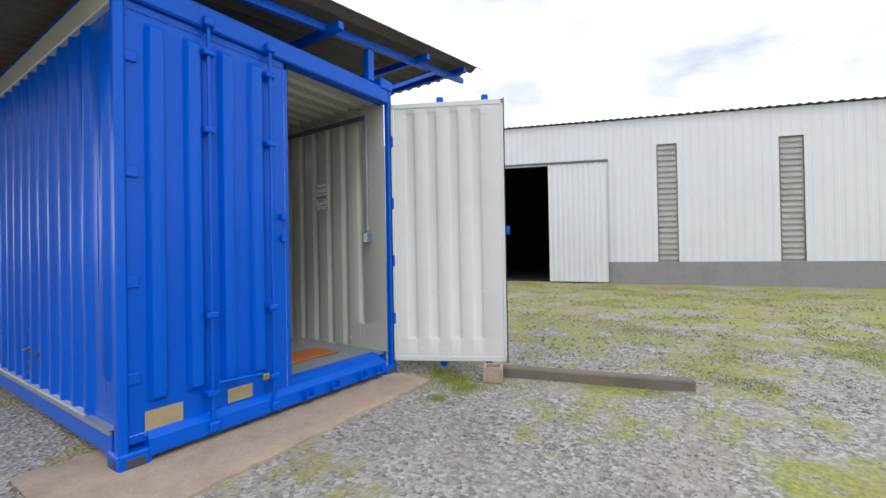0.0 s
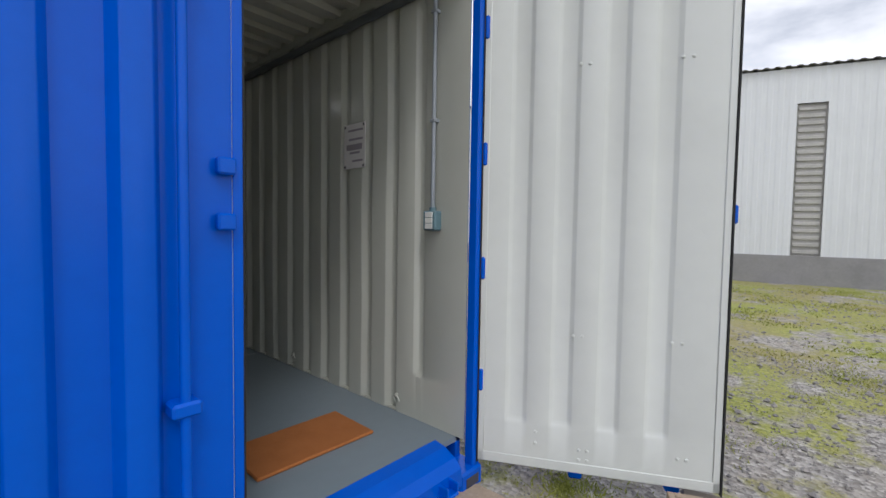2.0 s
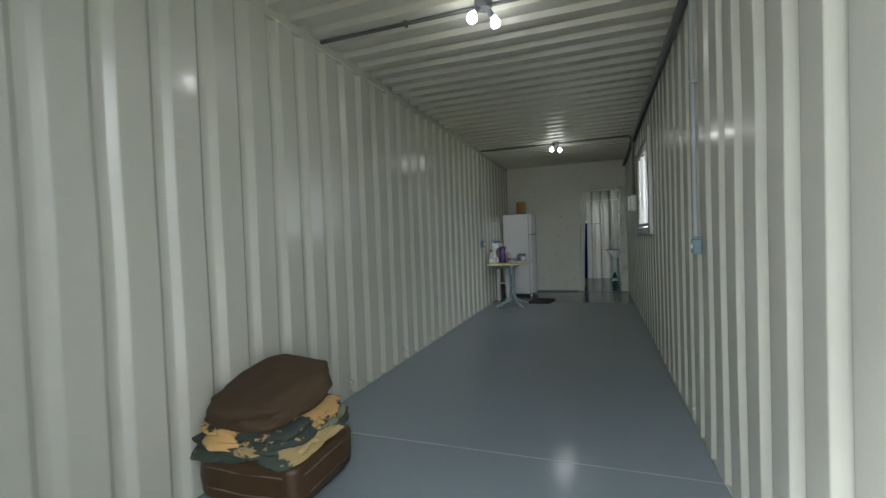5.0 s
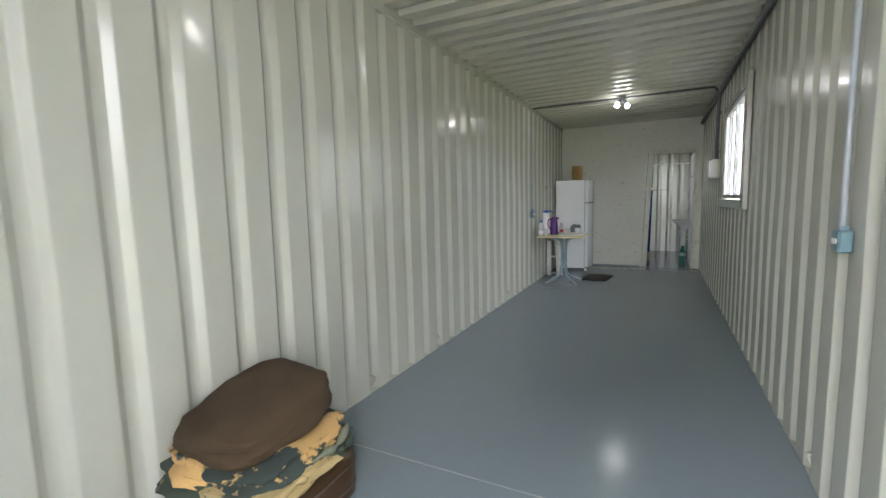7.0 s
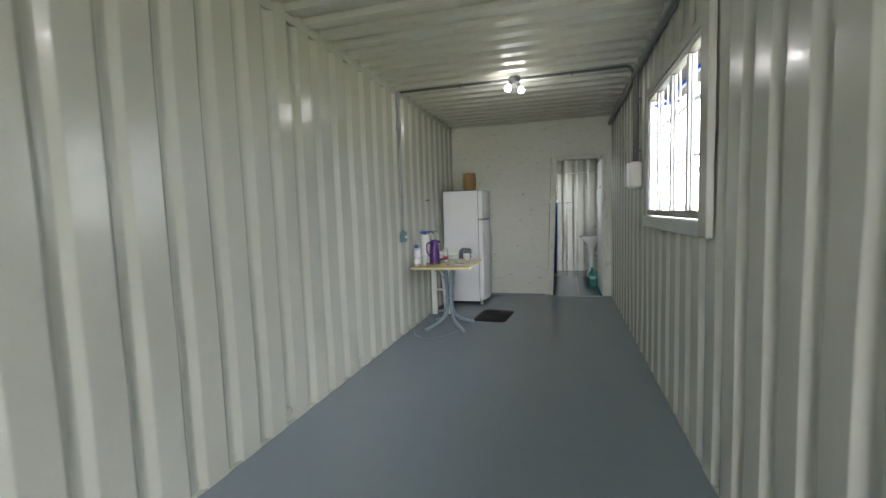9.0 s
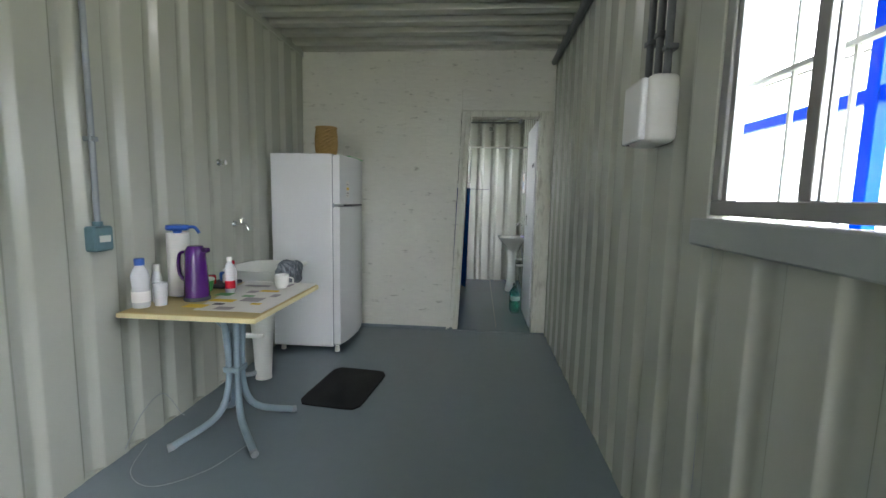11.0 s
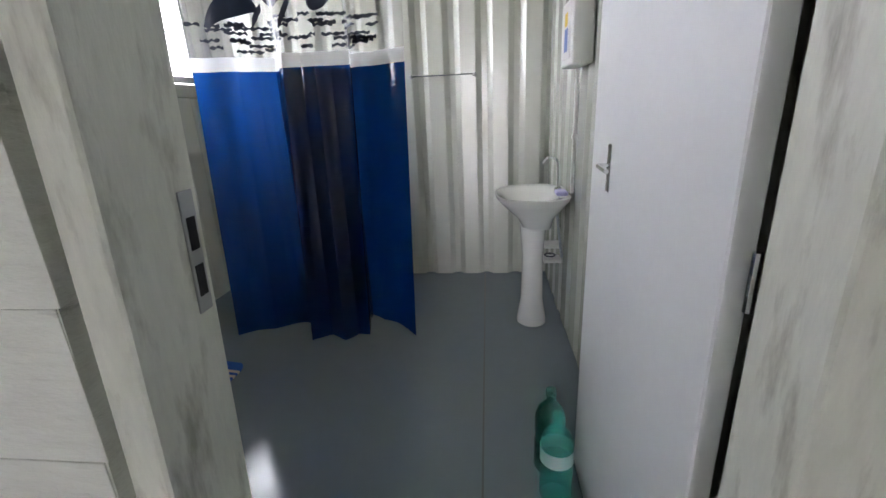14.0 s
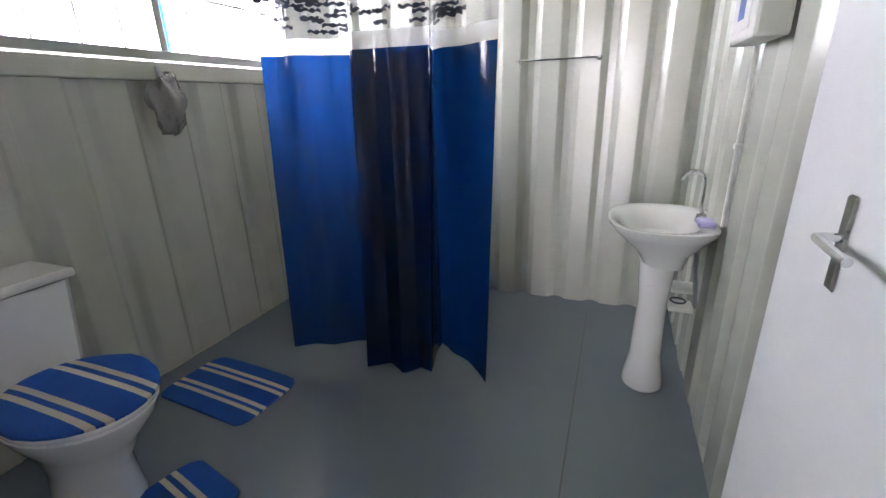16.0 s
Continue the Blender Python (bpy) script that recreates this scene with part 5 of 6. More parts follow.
def striped(outline, z0, z1, stripes, parent, names):
    """A flat padded cover cut into stripes across y. outline(y) gives the x span."""
    for a, b, m in stripes:
        n = 8
        bm = bmesh.new()
        cols = []
        for i in range(n + 1):
            row = []
            for j in range(NJ + 1):
                y = a + (b - a) * j / NJ
                lo, hi = outline(y)
                x = lo + (hi - lo) * i / n
                dome = 1 - abs(2 * i / n - 1) ** 4
                row.append((x, y, z0 + (z1 - z0) * (0.55 + 0.45 * dome)))
            cols.append(row)
        topv = [[bm.verts.new(p) for p in r] for r in cols]
        botv = [[bm.verts.new((p[0], p[1], z0)) for p in r] for r in cols]
        for i in range(n):
            for j in range(NJ):
                bm.faces.new((topv[i][j], topv[i + 1][j], topv[i + 1][j + 1], topv[i][j + 1]))
                bm.faces.new((botv[i][j], botv[i][j + 1], botv[i + 1][j + 1], botv[i + 1][j]))
            bm.faces.new((topv[i][0], botv[i][0], botv[i + 1][0], topv[i + 1][0]))
            bm.faces.new((topv[i][NJ], topv[i + 1][NJ], botv[i + 1][NJ], botv[i][NJ]))
        for i in (0, n):
            for j in range(NJ):
                bm.faces.new((topv[i][j], topv[i][j + 1], botv[i][j + 1], botv[i][j]))
        part(names, bm, m, parent, smooth=True)


def bands(lo, hi, cuts, w):
    out, y = [], lo
    for c in cuts:
        out += [(y, c - w, M_RUG), (c - w, c, M_RUGW), (c, c + w * 0.9, M_RUG), (c + w * 0.9, c + w * 1.9, M_RUGW)]
        y = c + w * 1.9
    return out + [(y, hi, M_RUG)]


lid = part("lid", move(lathe([(0, 0.402), (0.24, 0.402), (0.245, 0.412), (0.24, 0.425), (0, 0.428)], 28, sy=0.76), pose(0.475, 0, 0)), M_CERAMIC, toilet, smooth=True)


def lid_span(y):
    k = math.sqrt(max(0.02, 1 - (y / 0.193) ** 2))
    return 0.475 - 0.225 * k, 0.475 + 0.255 * k


striped(lid_span, 0.428, 0.446, bands(-0.188, 0.188, (-0.085, 0.065), 0.02), lid, "lid_cover")
for place, half, turn in (((-0.78, 10.585), (0.27, 0.17), -4), ((-0.449, 10.01), (0.155, 0.185), -13)):
    rug = thing("bath_rug", "blue bath rug with cream double stripes", "rug", (*place, 0.002), turn, group="bathroom rugs")
    striped(lambda y: (-half[0] + 0.035 * abs(y / half[1]) ** 7, half[0] - 0.035 * abs(y / half[1]) ** 7), 0.0, 0.014, bands(-half[1], half[1], (-half[1] * 0.42, half[1] * 0.38), 0.02), rug, "stripe")

# basin
sinko = thing("washbasin", "white ceramic pedestal washbasin in the corner", "washbasin", (1.0, 11.27, 0))
sinko.scale = (1, 1, 1.025)
bm = bmesh.new()
rings = []
for z, a, b, cx in ((0.56, 0.075, 0.085, 0.02), (0.62, 0.10, 0.12, 0.01), (0.70, 0.175, 0.215, 0.0), (0.735, 0.205, 0.25, 0.0), (0.75, 0.21, 0.255, 0.0), (0.752, 0.20, 0.245, 0.0), (0.735, 0.15, 0.175, -0.02), (0.67, 0.10, 0.12, -0.02), (0.655, 0.02, 0.02, -0.02)):
    ring = []
    for k in range(32):
        t = 2 * math.pi * k / 32
        c, s = math.cos(t), math.sin(t)
        p = (abs(c) ** 2.6 + abs(s) ** 2.6) ** (-1 / 2.6)
        ring.append(bm.verts.new((min(cx + a * c * p, 0.172), b * s * p, z)))
    rings.append(ring)
for r0, r1 in zip(rings, rings[1:]):
    for k in range(32):
        bm.faces.new((r0[k], r0[(k + 1) % 32], r1[(k + 1) % 32], r1[k]))
bm.faces.new(rings[0][::-1]), bm.faces.new(rings[-1])
part("bowl", bm, M_CERAMIC, sinko, smooth=True)
part("pedestal", lathe([(0, 0.0), (0.10, 0.0), (0.098, 0.03), (0.075, 0.14), (0.068, 0.40), (0.085, 0.57), (0, 0.57)], 20, sx=0.85), M_CERAMIC, sinko, smooth=True)
part("tap_base", lathe([(0, 0.748), (0.022, 0.748), (0.018, 0.775), (0, 0.775)], 14), M_CHROME, sinko).matrix_local = pose(0.125, -0.02, 0)
part("spout", tube(curve([(0.125, -0.02, 0.77), (0.125, -0.02, 0.88), (0.11, -0.02, 0.925), (0.07, -0.02, 0.935), (0.04, -0.02, 0.905)], 6), 0.008, 8), M_CHROME, sinko, "chrome gooseneck spout", True)
part("tap_handle", box(0.115, 0.135, -0.075, -0.035, 0.765, 0.785, 0.004), M_CHROME, sinko)
part("supply_hose", tube(curve([(0.13, 0.04, 0.66), (0.15, 0.03, 0.5), (0.165, 0.0, 0.38)], 6), 0.008, 8), M_GREY, sinko, smooth=True)
soap = finish("soap_dish", box(1.10, 1.16, 11.13, 11.21, 0.771, 0.794, 0.006), material("lilac_plastic", (0.45, 0.42, 0.72), 0.3, bump=0.0))
tagged(soap, "small lilac soap dish on the washbasin", "soap dish")
rack = thing("pipe_bracket", "small white bracket with a metal ring behind the pedestal", "bracket", (W - 0.005, 11.36, 0.34))
part("plate", box(-0.10, 0, -0.05, 0.05, 0.0, 0.02, 0.004), M_PLASTIC, rack)
part("plate", box(-0.10, 0, -0.05, 0.05, 0.09, 0.11, 0.004), M_PLASTIC, rack)
part("ring", move(lathe([(0.03, 0), (0.035, 0.005), (0.03, 0.01), (0.025, 0.005), (0.03, 0)], 16), pose(-0.06, 0, 0.03)), M_INK, rack)

disp = thing("paper_dispenser", "beige wall dispenser with a coloured label", "dispenser", (W, 10.96, 1.50))
part("body", box(-0.085, 0, -0.14, 0.14, -0.13, 0.13, 0.012, seg=2), M_PLASTIC, disp)
part("label_plate", box(-0.0875, -0.084, -0.09, 0.10, -0.10, 0.11), M_PAPER, disp)
part("label_print", box(-0.0885, -0.087, -0.02, 0.04, 0.03, 0.08), M_YELLOW, disp)
part("label_print", box(-0.0885, -0.087, -0.03, 0.04, -0.07, 0.02), M_BCAP, disp)

drop = thing("wall_pipe", "thin white water pipe on the wall above the washbasin", "pipe", (W - 0.012, 11.07, 0))
part("pipe", tube([(0, 0, 0.80), (0, 0, 1.37)], 0.009, 10), M_PLASTIC, drop, smooth=True)
part("clip", box(-0.012, 0.012, -0.014, 0.014, 1.06, 1.08, 0.003), M_PLASTIC, drop)
grid = thing("air_vent", "small round steel air vent high on the end wall", "air vent", (0.672, LEN - 0.004, 2.36))
part("plate", tube([(0, 0.004, 0), (0, -0.004, 0)], 0.045, 20), M_WALL, grid)
# dark strips on the closed plate stand in for shade between vent bars
for z in (-0.024, -0.008, 0.008, 0.024):
    part("slot", box(-0.03, 0.03, -0.0055, -0.0035, z - 0.003, z + 0.003), M_INK, grid)

bar = thing("towel_bar", "thin chrome towel bar on the end wall", "towel bar", (0, LEN, 1.435))
part("bar", tube([(0.24, -0.055, 0), (0.67, -0.055, 0)], 0.0045, 8), M_CHROME, bar, smooth=True)
for x in (0.24, 0.67):
    part("mount", tube([(x, -0.06, 0), (x, 0.0, 0)], [0.009, 0.014], 12), M_ALU, bar, smooth=True)
for x in (-0.9, -0.55, -0.2, 0.15, 0.5, 0.85):
    part("gusset", box(x - 0.03, x + 0.03, LEN - 0.075, LEN - 0.036, H - 0.125, H - 0.04, 0.01), M_WALL, frame_ob)
conduit("bath_conduit", [(-W + 0.03, LEN - 0.045, H - 0.17), (1.10, LEN - 0.045, H - 0.17)], 0.0125, M_DGREY, [(0.2, LEN - 0.04, H - 0.17)], "grey conduit along the end wall", "x")
conduit("bath_conduit", [(1.10, LEN - 0.05, H - 0.17), (1.10, PART + 0.12, H - 0.06)], 0.02, M_DGREY, [], "dark conduit along the bathroom ceiling", "y")

M_BAGF = material("bag_film", (0.5, 0.5, 0.52), 0.18, grain=14, amount=0.2, stain=20, stain_amount=0.4, bump=0.8, depth=0.01, alpha=0.5)
bag = thing("hanging_bag", "small clear plastic bag hung from the window sill", "plastic bag", (-W + 0.05, 10.86, 1.42))
part("film", soft_box(-0.05, 0.055, -0.075, 0.075, -0.28, -0.04, 0.35, 31, 8, 2.2), M_BAGF, bag, smooth=True)
part("tie", tube([(-0.02, 0, 0.0), (0, 0, -0.05)], [0.006, 0.02], 8), M_CLEAR, bag)
part("contents", soft_box(-0.035, 0.035, -0.05, 0.045, -0.275, -0.19, 0.2, 33, 4, 2.2), M_INK, bag, smooth=True)

for x, y, m, nm in ((0.96, 10.03, M_GBOTTLE, "clear green soda bottle with a bright green cap"), (0.955, 10.15, M_DBOTTLE, "dark green soda bottle beside the open door")):
    bottle("soda_bottle", nm, (x, y, 0.0), 0.052, 0.32, 0.015, m, M_GBOTTLE, M_BANDV if m is M_GBOTTLE else None, 0.022)

# shower curtain
RODY, RODZ = 10.98, 1.96
rod = thing("curtain_rod", "white shower curtain rod between the walls", "curtain rod", (0, RODY, RODZ))
part("pole", tube([(-W + 0.002, 0, 0), (W - 0.002, 0, 0)], 0.011, 12), M_PLASTIC, rod, smooth=True)
for x in (-W, W):
    part("flange", tube([(x, 0, 0), (x - 0.012 * (1 if x > 0 else -1), 0, 0)], 0.026, 14), M_PLASTIC, rod)
curt = thing("shower_curtain", "navy vinyl shower curtain with a clear printed top", "shower curtain", (0, 0, 0))
PLAN = [(-0.575, 10.82), (-0.50, 10.88), (-0.41, 10.91), (-0.33, 11.00), (-0.25, 11.04), (-0.21, 10.95), (-0.17, 10.82), (-0.08, 10.88), (0.0, 10.84), (0.06, 10.89), (0.13, 10.86), (0.10, 10.99), (0.08, 11.12), (0.17, 11.03), (0.26, 10.98), (0.37, 10.88)]
line = curve([(x, y, 0) for x, y in PLAN], 2)


def fold(s, z):
    """A point of the curtain: s along its width, z its height. Pleats close up towards the rod."""
    i = s * (len(line) - 1)
    k = min(int(i), len(line) - 2)
    p = line[k].lerp(line[k + 1], i - k)
    t = max(0.0, min(1.0, (z - 0.1) / (RODZ - 0.12)))
    y = p.y * (1 - t * 0.4) + RODY * t * 0.4 + 0.015 * t * math.sin(s * 2 * math.pi * 8)
    y += 0.008 * noise.noise((s * 9, z * 2, 1))
    x = p.x + t * (0.02 * math.sin(s * 20)) + 0.02 * t
    return Vector((x, y, z))


def bottom(s):
    return 0.10 + 0.05 * noise.noise((s * 5, 3, 0)) + 0.10 * max(0, 0.25 - s)


def strip(z0, z1, n, mat, name, s0=0.0, s1=1.0, off=0.0, m=90, edge=None, label=""):
    bm = bmesh.new()
    rows = []
    for i in range(m + 1):
        s = s0 + (s1 - s0) * i / m
        a = z0(s) if callable(z0) else z0
        b = z1(s) if callable(z1) else z1
        rows.append([bm.verts.new(fold(s, a + (b - a) * j / n) + Vector((0, off, 0))) for j in range(n + 1)])
    for i in range(m):
        for j in range(n):
            bm.faces.new((rows[i][j], rows[i + 1][j], rows[i + 1][j + 1], rows[i][j + 1]))
    return part(name, bm, mat, curt, label, True)


scallop = lambda s: RODZ - 0.035 - 0.035 * abs(math.sin(s * math.pi * 8))
strip(bottom, 1.425, 14, M_NAVY, "lower_panel", m=180)
# second ply added behind the middle folds to block light and darken them
strip(lambda s: bottom(s) + 0.02, 1.415, 10, M_NAVYD, "folded_ply", 0.34, 0.74, 0.012, 70)
strip(1.425, 1.485, 2, M_BANDV, "white_band")
strip(1.485, scallop, 6, M_CLEARV, "clear_top", label="clear vinyl top with dark printed waves")
for k in range(9):
    s = k / 8
    p = fold(min(s, 0.999), RODZ - 0.04)
    part("ring", tube([(p.x, p.y + 0.016 * math.cos(a) * 0 + (RODY - p.y) * (0.5 + 0.5 * math.sin(a)) , RODZ - 0.02 + 0.028 * math.sin(a)) for a in [2 * math.pi * q / 12 for q in range(13)]], 0.0025, 5), M_PLASTIC, curt)
rnd = random.Random(5)
for k in range(85):
    z = 1.50 + 0.13 * rnd.random()
    s = rnd.random() * 0.9
    w = 0.03 + 0.06 * rnd.random()
    ph = rnd.random() * 6
    strip(lambda q, z=z, ph=ph: z + 0.004 * math.sin(q * 190 + ph), lambda q, z=z, ph=ph: z + 0.007 + 0.008 * abs(math.sin(q * 150 + ph)), 1, M_PRINTV, "wave_print", s, min(1, s + w), -0.004, 10)
for s0, s1, zc, tilt, size in ((0.05, 0.24, 1.70, 0.08, 0.05), (0.20, 0.44, 1.73, -0.10, 0.055), (0.52, 0.62, 1.72, 0.02, 0.075), (0.66, 0.78, 1.75, -0.08, 0.085)):
    mid, half = (s0 + s1) / 2, (s1 - s0) / 2
    body = lambda q, sg, zc=zc, tilt=tilt, size=size, mid=mid, half=half: zc + tilt * ((q - mid) / half) ** 2 * -0.6 + tilt * (q - mid) / half * 0.5 + sg * size * math.sqrt(max(0.0, 1 - ((q - mid) / half) ** 2))
    strip(lambda q, f=body: f(q, -1), lambda q, f=body: f(q, 1), 2, M_PRINTV, "shape_print", s0, s1, -0.004, 16)
for s0, s1, z0, z1 in ((0.215, 0.25, 1.60, 1.70), (0.40, 0.45, 1.58, 1.70), (0.30, 0.34, 1.76, 1.85), (0.76, 0.82, 1.78, 1.88), (0.70, 0.75, 1.58, 1.70), (0.55, 0.58, 1.76, 1.84)):
    strip(lambda q, a=z0, c=z1, p=s0, w=s1: a + (c - a) * (q - p) / (w - p) * 0.8, lambda q, a=z0, c=z1, p=s0, w=s1: a + (c - a) * ((q - p) / (w - p)) ** 0.5 + 0.012, 2, M_PRINTV, "fin_print", s0, s1, -0.004, 8)


# ---------- small parts of the container front ----------
for x0, x1, z0, z1 in ((-1.08, -0.86, -0.06, 0.085), (-0.56, -0.37, -0.02, 0.08)):
    part("placard", box(x0, x1, -0.0985, -0.0945, z0, z1, 0.001), M_TAN, left, "tan unpainted data plate")
part("padlock", box(-0.335, -0.285, -0.19, -0.165, 0.10, 0.145, 0.006), M_BRASS, left, "brass padlock")
for ob in left.children:
    if ob.name.split(".")[0] in ("placard", "padlock"):
        ob.matrix_parent_inverse = left.matrix_world.inverted()
for u in (0.475, 0.52, 0.935, 0.98):
    for z in (0.62, 1.98, 2.45):
        b = lathe([(0, 0.0), (0.009, 0.0), (0.008, 0.005), (0, 0.007)], 8)
        part("bolt", move(b, pose(u, -0.021, z, 90, 0, 0)), M_LEAF, right)
for u, z in ((0.30, 0.10), (0.30, 0.04), (0.52, 0.03), (0.56, 0.03), (0.52, -0.02), (0.56, -0.02), (0.98, 0.05), (1.02, 0.05)):
    b = lathe([(0, 0.0), (0.009, 0.0), (0.008, 0.005), (0, 0.007)], 8)
    part("bolt", move(b, pose(u, -0.021, z, 90, 0, 0)), M_LEAF, right)
for z in (0.35, 0.95, 1.55, 2.2):
    part("hinge_lug", box(W + 0.02, W + 0.07, -0.155, -0.125, z - 0.06, z + 0.06, 0.008), M_BLUE, frame_ob)
for s in (-1, 1):
    # flat near-black plates paint the shaded openings of the solid castings
    rings = [box(s * (W + 0.0605), s * (W + 0.064), -0.10, -0.03, GROUND + 0.035, GROUND + 0.085, 0.001), box(s * (W - 0.08), s * (W + 0.02), -0.150, -0.144, GROUND + 0.035, GROUND + 0.085, 0.001)]
    for r in rings:
        part("casting_hole", r, M_INK, frame_ob)

# ---------- block courses on the partition ----------
def block_mesh(name, w, h, d=0.012):
    bm = box(-w / 2, w / 2, 0, d, -h / 2, h / 2, 0.0)
    bmesh.ops.bevel(bm, geom=[e for e in bm.edges if e.verts[0].co.y < 1e-5 and e.verts[1].co.y < 1e-5], offset=0.0006, segments=1, affect="EDGES")
    bmesh.ops.recalc_face_normals(bm, faces=bm.faces)
    me = bpy.data.meshes.new(name)
    bm.to_mesh(me)
    bm.free()
    me.materials.append(M_BLOCK)
    return me


made = {}
rb = random.Random(11)
course, bw, joint = 0.207, 0.40, 0.0003
for k in range(13):
    z0, z1 = k * course + 0.002, min((k + 1) * course, H - 0.002)
    start = -W - 0.02 - (bw / 2 if k % 2 else 0)
    x = start
    right_end = DX0 - 0.032 - 0.08 * (1 - z0 / DH) if z1 < DH + 0.05 else W
    if z0 < DH < z1:
        right_end = DX0 - 0.032
    while x < right_end - 0.03:
        a, b = max(x, -W - 0.005), min(x + bw, right_end)
        x += bw
        if b - a < 0.03:
            continue
        key = (round(b - a - joint, 3), round(z1 - z0 - joint, 3))
        if key not in made:
            made[key] = block_mesh("block", *key)
        ob = new("block", made[key])
        ob.parent = partition
        ob.matrix_local = pose((a + b) / 2, PART - 0.001 + rb.uniform(-0.0006, 0.0006), (z0 + z1) / 2, rb.uniform(-0.10, 0.10), 0, rb.uniform(-0.05, 0.05))
part("skirting_strip", box(-W, 0.23, PART - 0.016, PART - 0.002, 0.0, 0.028, 0.004), M_FLOOR, partition)

# ---------- floor seams ----------
for y in (2.33,):
    tagged(finish("trim", box(-W, W, y - 0.004, y + 0.004, 0.0, 0.0016), M_SEAM), "pale joint line between floor sheets", "floor joint", kind="structure")
tagged(finish("trim", box(0.72, 0.727, PART + 0.12, LEN, 0.0, 0.0012), M_DGREY), "dark joint line in the bathroom floor", "floor joint", kind="structure")

# ---------- trees beyond the warehouse ----------
def tree_mesh(seed, height):
    r = random.Random(seed)
    trunk = tube([(0, 0, 0), (0.1, 0.05, height * 0.25), (0.0, 0.1, height * 0.5), (0.1, 0, height * 0.8)], [0.35, 0.28, 0.2, 0.06], 9)
    tips = []
    for k in range(16):
        a, z = r.uniform(0, 6.28), height * r.uniform(0.3, 0.72)
        ln = height * r.uniform(0.18, 0.36)
        e = Vector((math.cos(a) * ln, math.sin(a) * ln, z + ln * r.uniform(0.3, 0.8)))
        s = Vector((0, 0, z))
        tube([s, s.lerp(e, 0.5) + Vector((0, 0, 0.2)), e], [0.11, 0.07, 0.02], 6, trunk)
        tips += [e, s.lerp(e, 0.7), s.lerp(e, 0.5)]
    tips.append(Vector((0, 0, height * 0.92)))
    verts, faces = [], []
    for t in tips:
        for _ in range(240):
            q = Vector((r.gauss(0, 1), r.gauss(0, 1), r.gauss(0, 0.7))) * height * 0.055 + t
            n = Vector((r.gauss(0, 1), r.gauss(0, 1), r.gauss(0.6, 1))).normalized()
            u = n.orthogonal().normalized() * r.uniform(0.10, 0.22)
            w = n.cross(u) * 0.6
            i = len(verts)
            verts += [q - u, q + w, q + u, q - w]
            faces.append((i, i + 1, i + 2, i + 3))
    me = bpy.data.meshes.new("crown")
    me.from_pydata([tuple(v) for v in verts], [], faces)
    me.materials.append(M_TREE)
    return trunk, me


for i, (x, y, hgt) in enumerate(((34.5, 36, 13.5), (36, 46, 15), (35, 27, 11.5), (37, 57, 14))):
    trunk, crown = tree_mesh(40 + i, hgt)
    tree = thing("tree", "tall leafy green tree behind the warehouse", "tree", (x, y, GROUND), 40 * i, group="trees behind the warehouse")
    part("trunk", trunk, M_BARK, tree, smooth=True)
    c = new("crown", crown)
    c.parent = tree

# ---------- loose gravel, moss and grass ----------
rg = random.Random(3)
verts, faces = [], []


def free_ground(x, y):
    return not (-1.75 < x < 1.25 and -0.85 < y)


def pebble(x, y, s):
    i = len(verts)
    z = GROUND + s * 0.25
    pts = [(s, 0, 0), (0, s * 0.8, 0), (-s * 0.9, 0, 0), (0, -s * 0.75, 0), (0, 0, s * 0.6), (0, 0, -s * 0.6)]
    a, t = rg.uniform(0, 6.28), rg.uniform(-0.5, 0.5)
    ca, sa = math.cos(a), math.sin(a)
    for px, py, pz in pts:
        k = rg.uniform(0.7, 1.2)
        px, py, pz = px * k, py * k, pz * k + px * t * 0.5
        verts.append((x + px * ca - py * sa, y + px * sa + py * ca, z + pz))
    for f in ((0, 1, 4), (1, 2, 4), (2, 3, 4), (3, 0, 4), (1, 0, 5), (2, 1, 5), (3, 2, 5), (0, 3, 5)):
        faces.append(tuple(i + q for q in f))


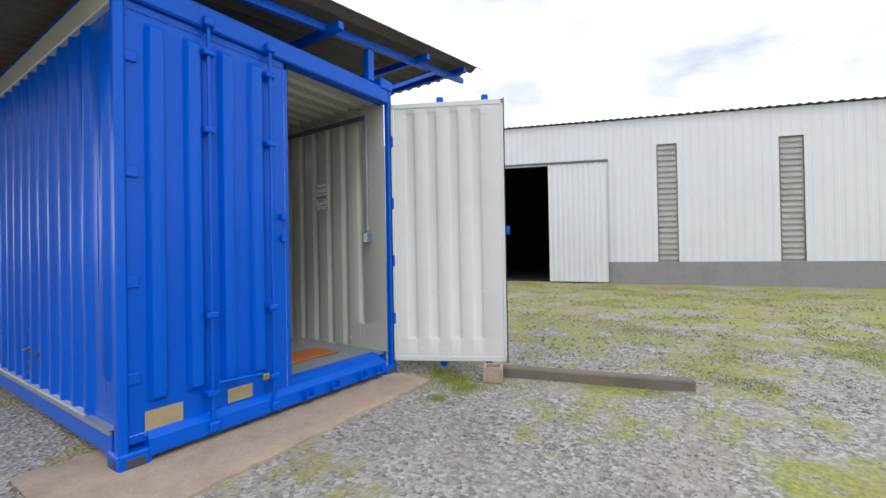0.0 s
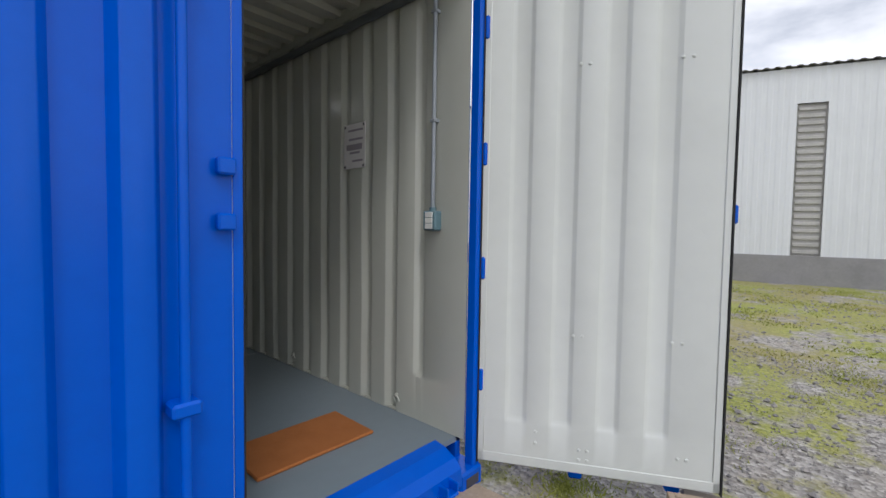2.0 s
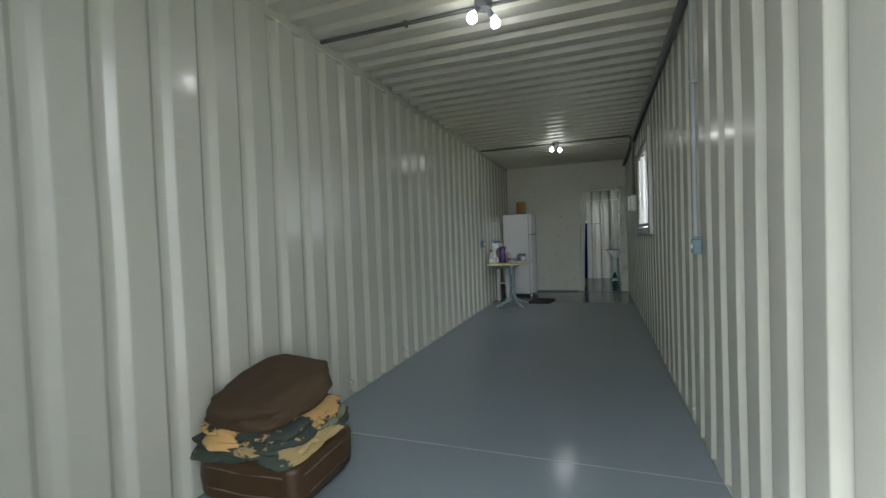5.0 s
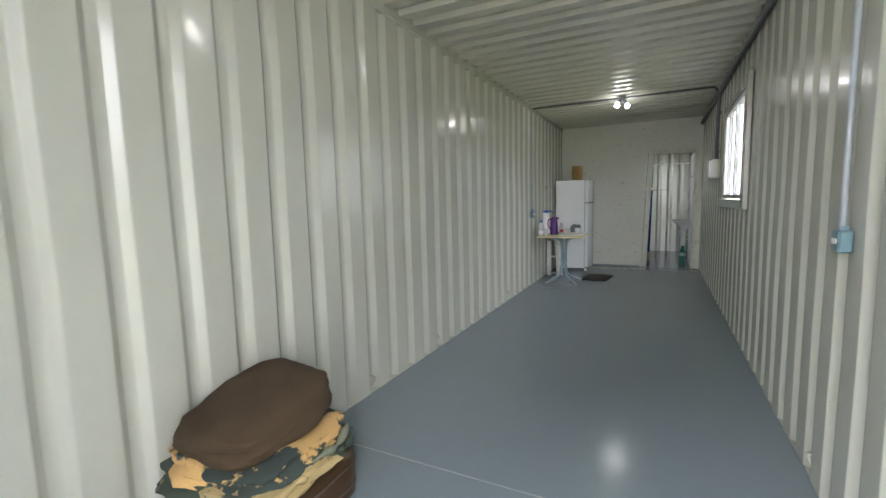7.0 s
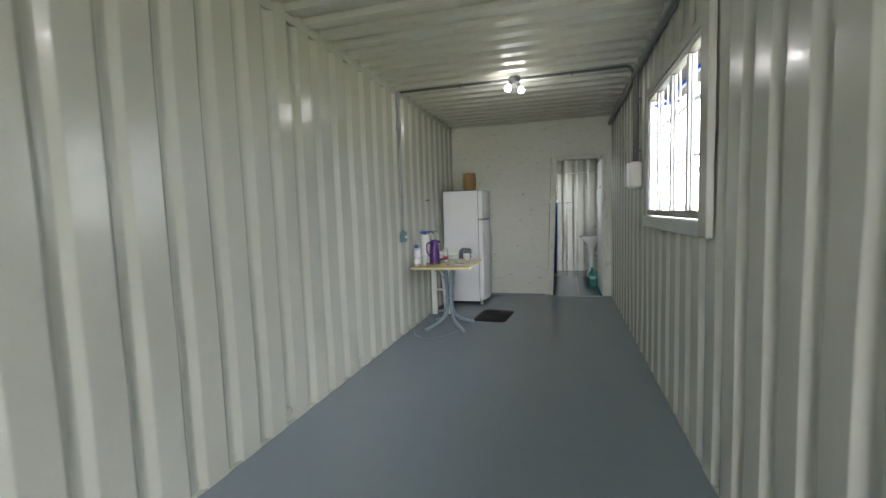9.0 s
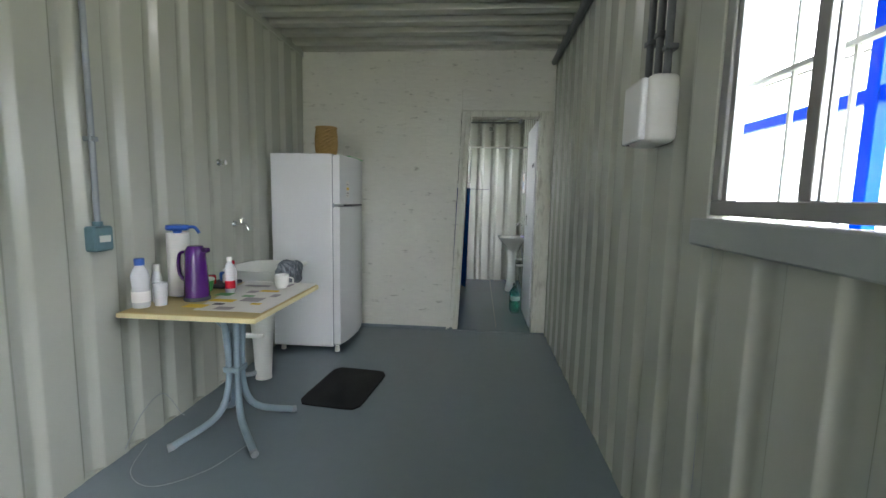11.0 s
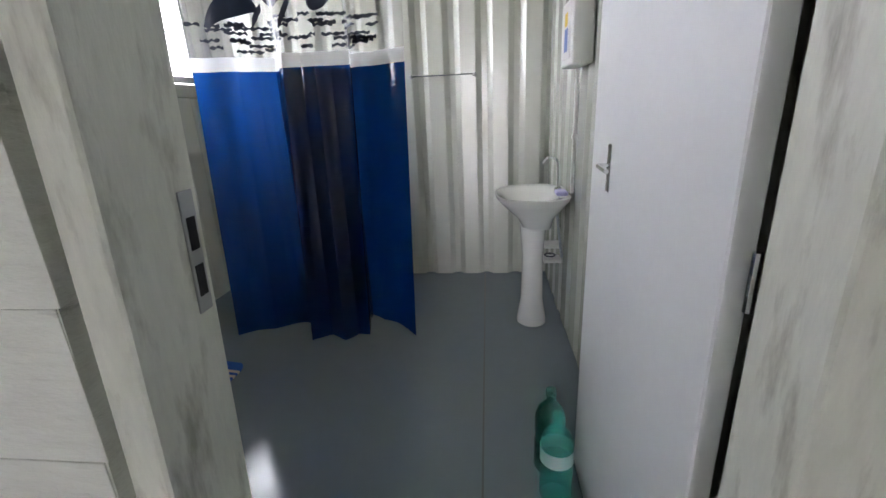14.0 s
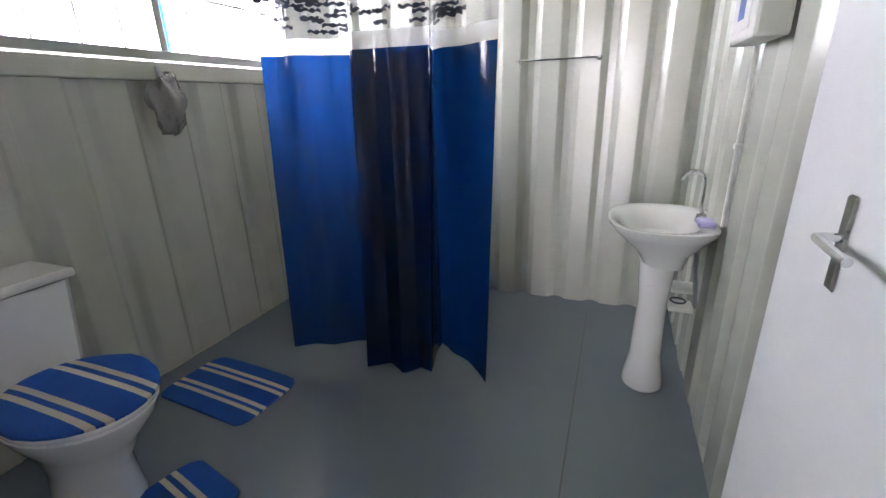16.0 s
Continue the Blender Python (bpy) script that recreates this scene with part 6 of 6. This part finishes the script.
for _ in range(26000):
    x, y = rg.uniform(-3.2, 5.5), rg.uniform(-5.8, 0.6)
    if free_ground(x, y):
        pebble(x, y, 0.006 + 0.012 * rg.random() ** 2.5)
for _ in range(5000):
    x, y = rg.uniform(2.2, 13.0), rg.uniform(-9, 4)
    pebble(x, y, 0.012 + 0.03 * rg.random() ** 2)
me = bpy.data.meshes.new("gravel")
me.from_pydata(verts, [], faces)
me.materials.append(M_STONE)
tagged(new("gravel", me), "loose grey crushed stones scattered over the yard", "gravel", kind="stuff")

verts, faces = [], []


def blade(x, y, h, w, lean):
    i = len(verts)
    a = rg.uniform(0, 6.28)
    dx, dy = math.cos(a), math.sin(a)
    lx, ly = rg.gauss(0, lean), rg.gauss(0, lean)
    verts.extend([(x - dx * w, y - dy * w, GROUND - 0.005), (x + dx * w, y + dy * w, GROUND - 0.005), (x + lx + dx * w * 0.4, y + ly + dy * w * 0.4, GROUND + h), (x + lx * 1.3, y + ly * 1.3, GROUND + h * 1.15)])
    faces.append((i, i + 1, i + 2, i + 3))




def patch(x, y):
    return noise.noise((x * 0.8, y * 0.8, 4)) + 0.6 * noise.noise((x * 2.4, y * 2.4, 9)) + 0.35 * noise.noise((x * 7, y * 7, 2)) + min(0.25, max(0, x - 1.5) * 0.05) - 0.22


for _ in range(150000):
    x, y = rg.uniform(-3.2, 5.5), rg.uniform(-6, 0.4)
    if free_ground(x, y) and patch(x, y) > rg.uniform(0, 0.5):
        blade(x, y, rg.uniform(0.004, 0.02), rg.uniform(0.003, 0.007), 0.012)
for _ in range(60000):
    x, y = rg.uniform(5.5, 14), rg.uniform(-9, 4)
    if patch(x, y) > rg.uniform(0, 0.5):
        blade(x, y, rg.uniform(0.008, 0.03), rg.uniform(0.006, 0.014), 0.02)
for cx, cy, r in ((1.35, -0.75, 0.30), (1.2, -1.0, 0.2), (1.5, -0.5, 0.2), (0.8, -0.95, 0.12)):
    for _ in range(int(15000 * r * r)):
        a, q = rg.uniform(0, 6.28), r * abs(rg.gauss(0, 0.5))
        blade(cx + q * math.cos(a) * 1.2, cy + q * math.sin(a), rg.uniform(0.006, 0.03), rg.uniform(0.003, 0.007), 0.015)
me = bpy.data.meshes.new("grass")
me.from_pydata(verts, [], faces)
me.materials.append(M_MOSS)
tagged(new("grass", me), "low yellow-green grass and moss tufts in the gravel", "grass", kind="stuff")
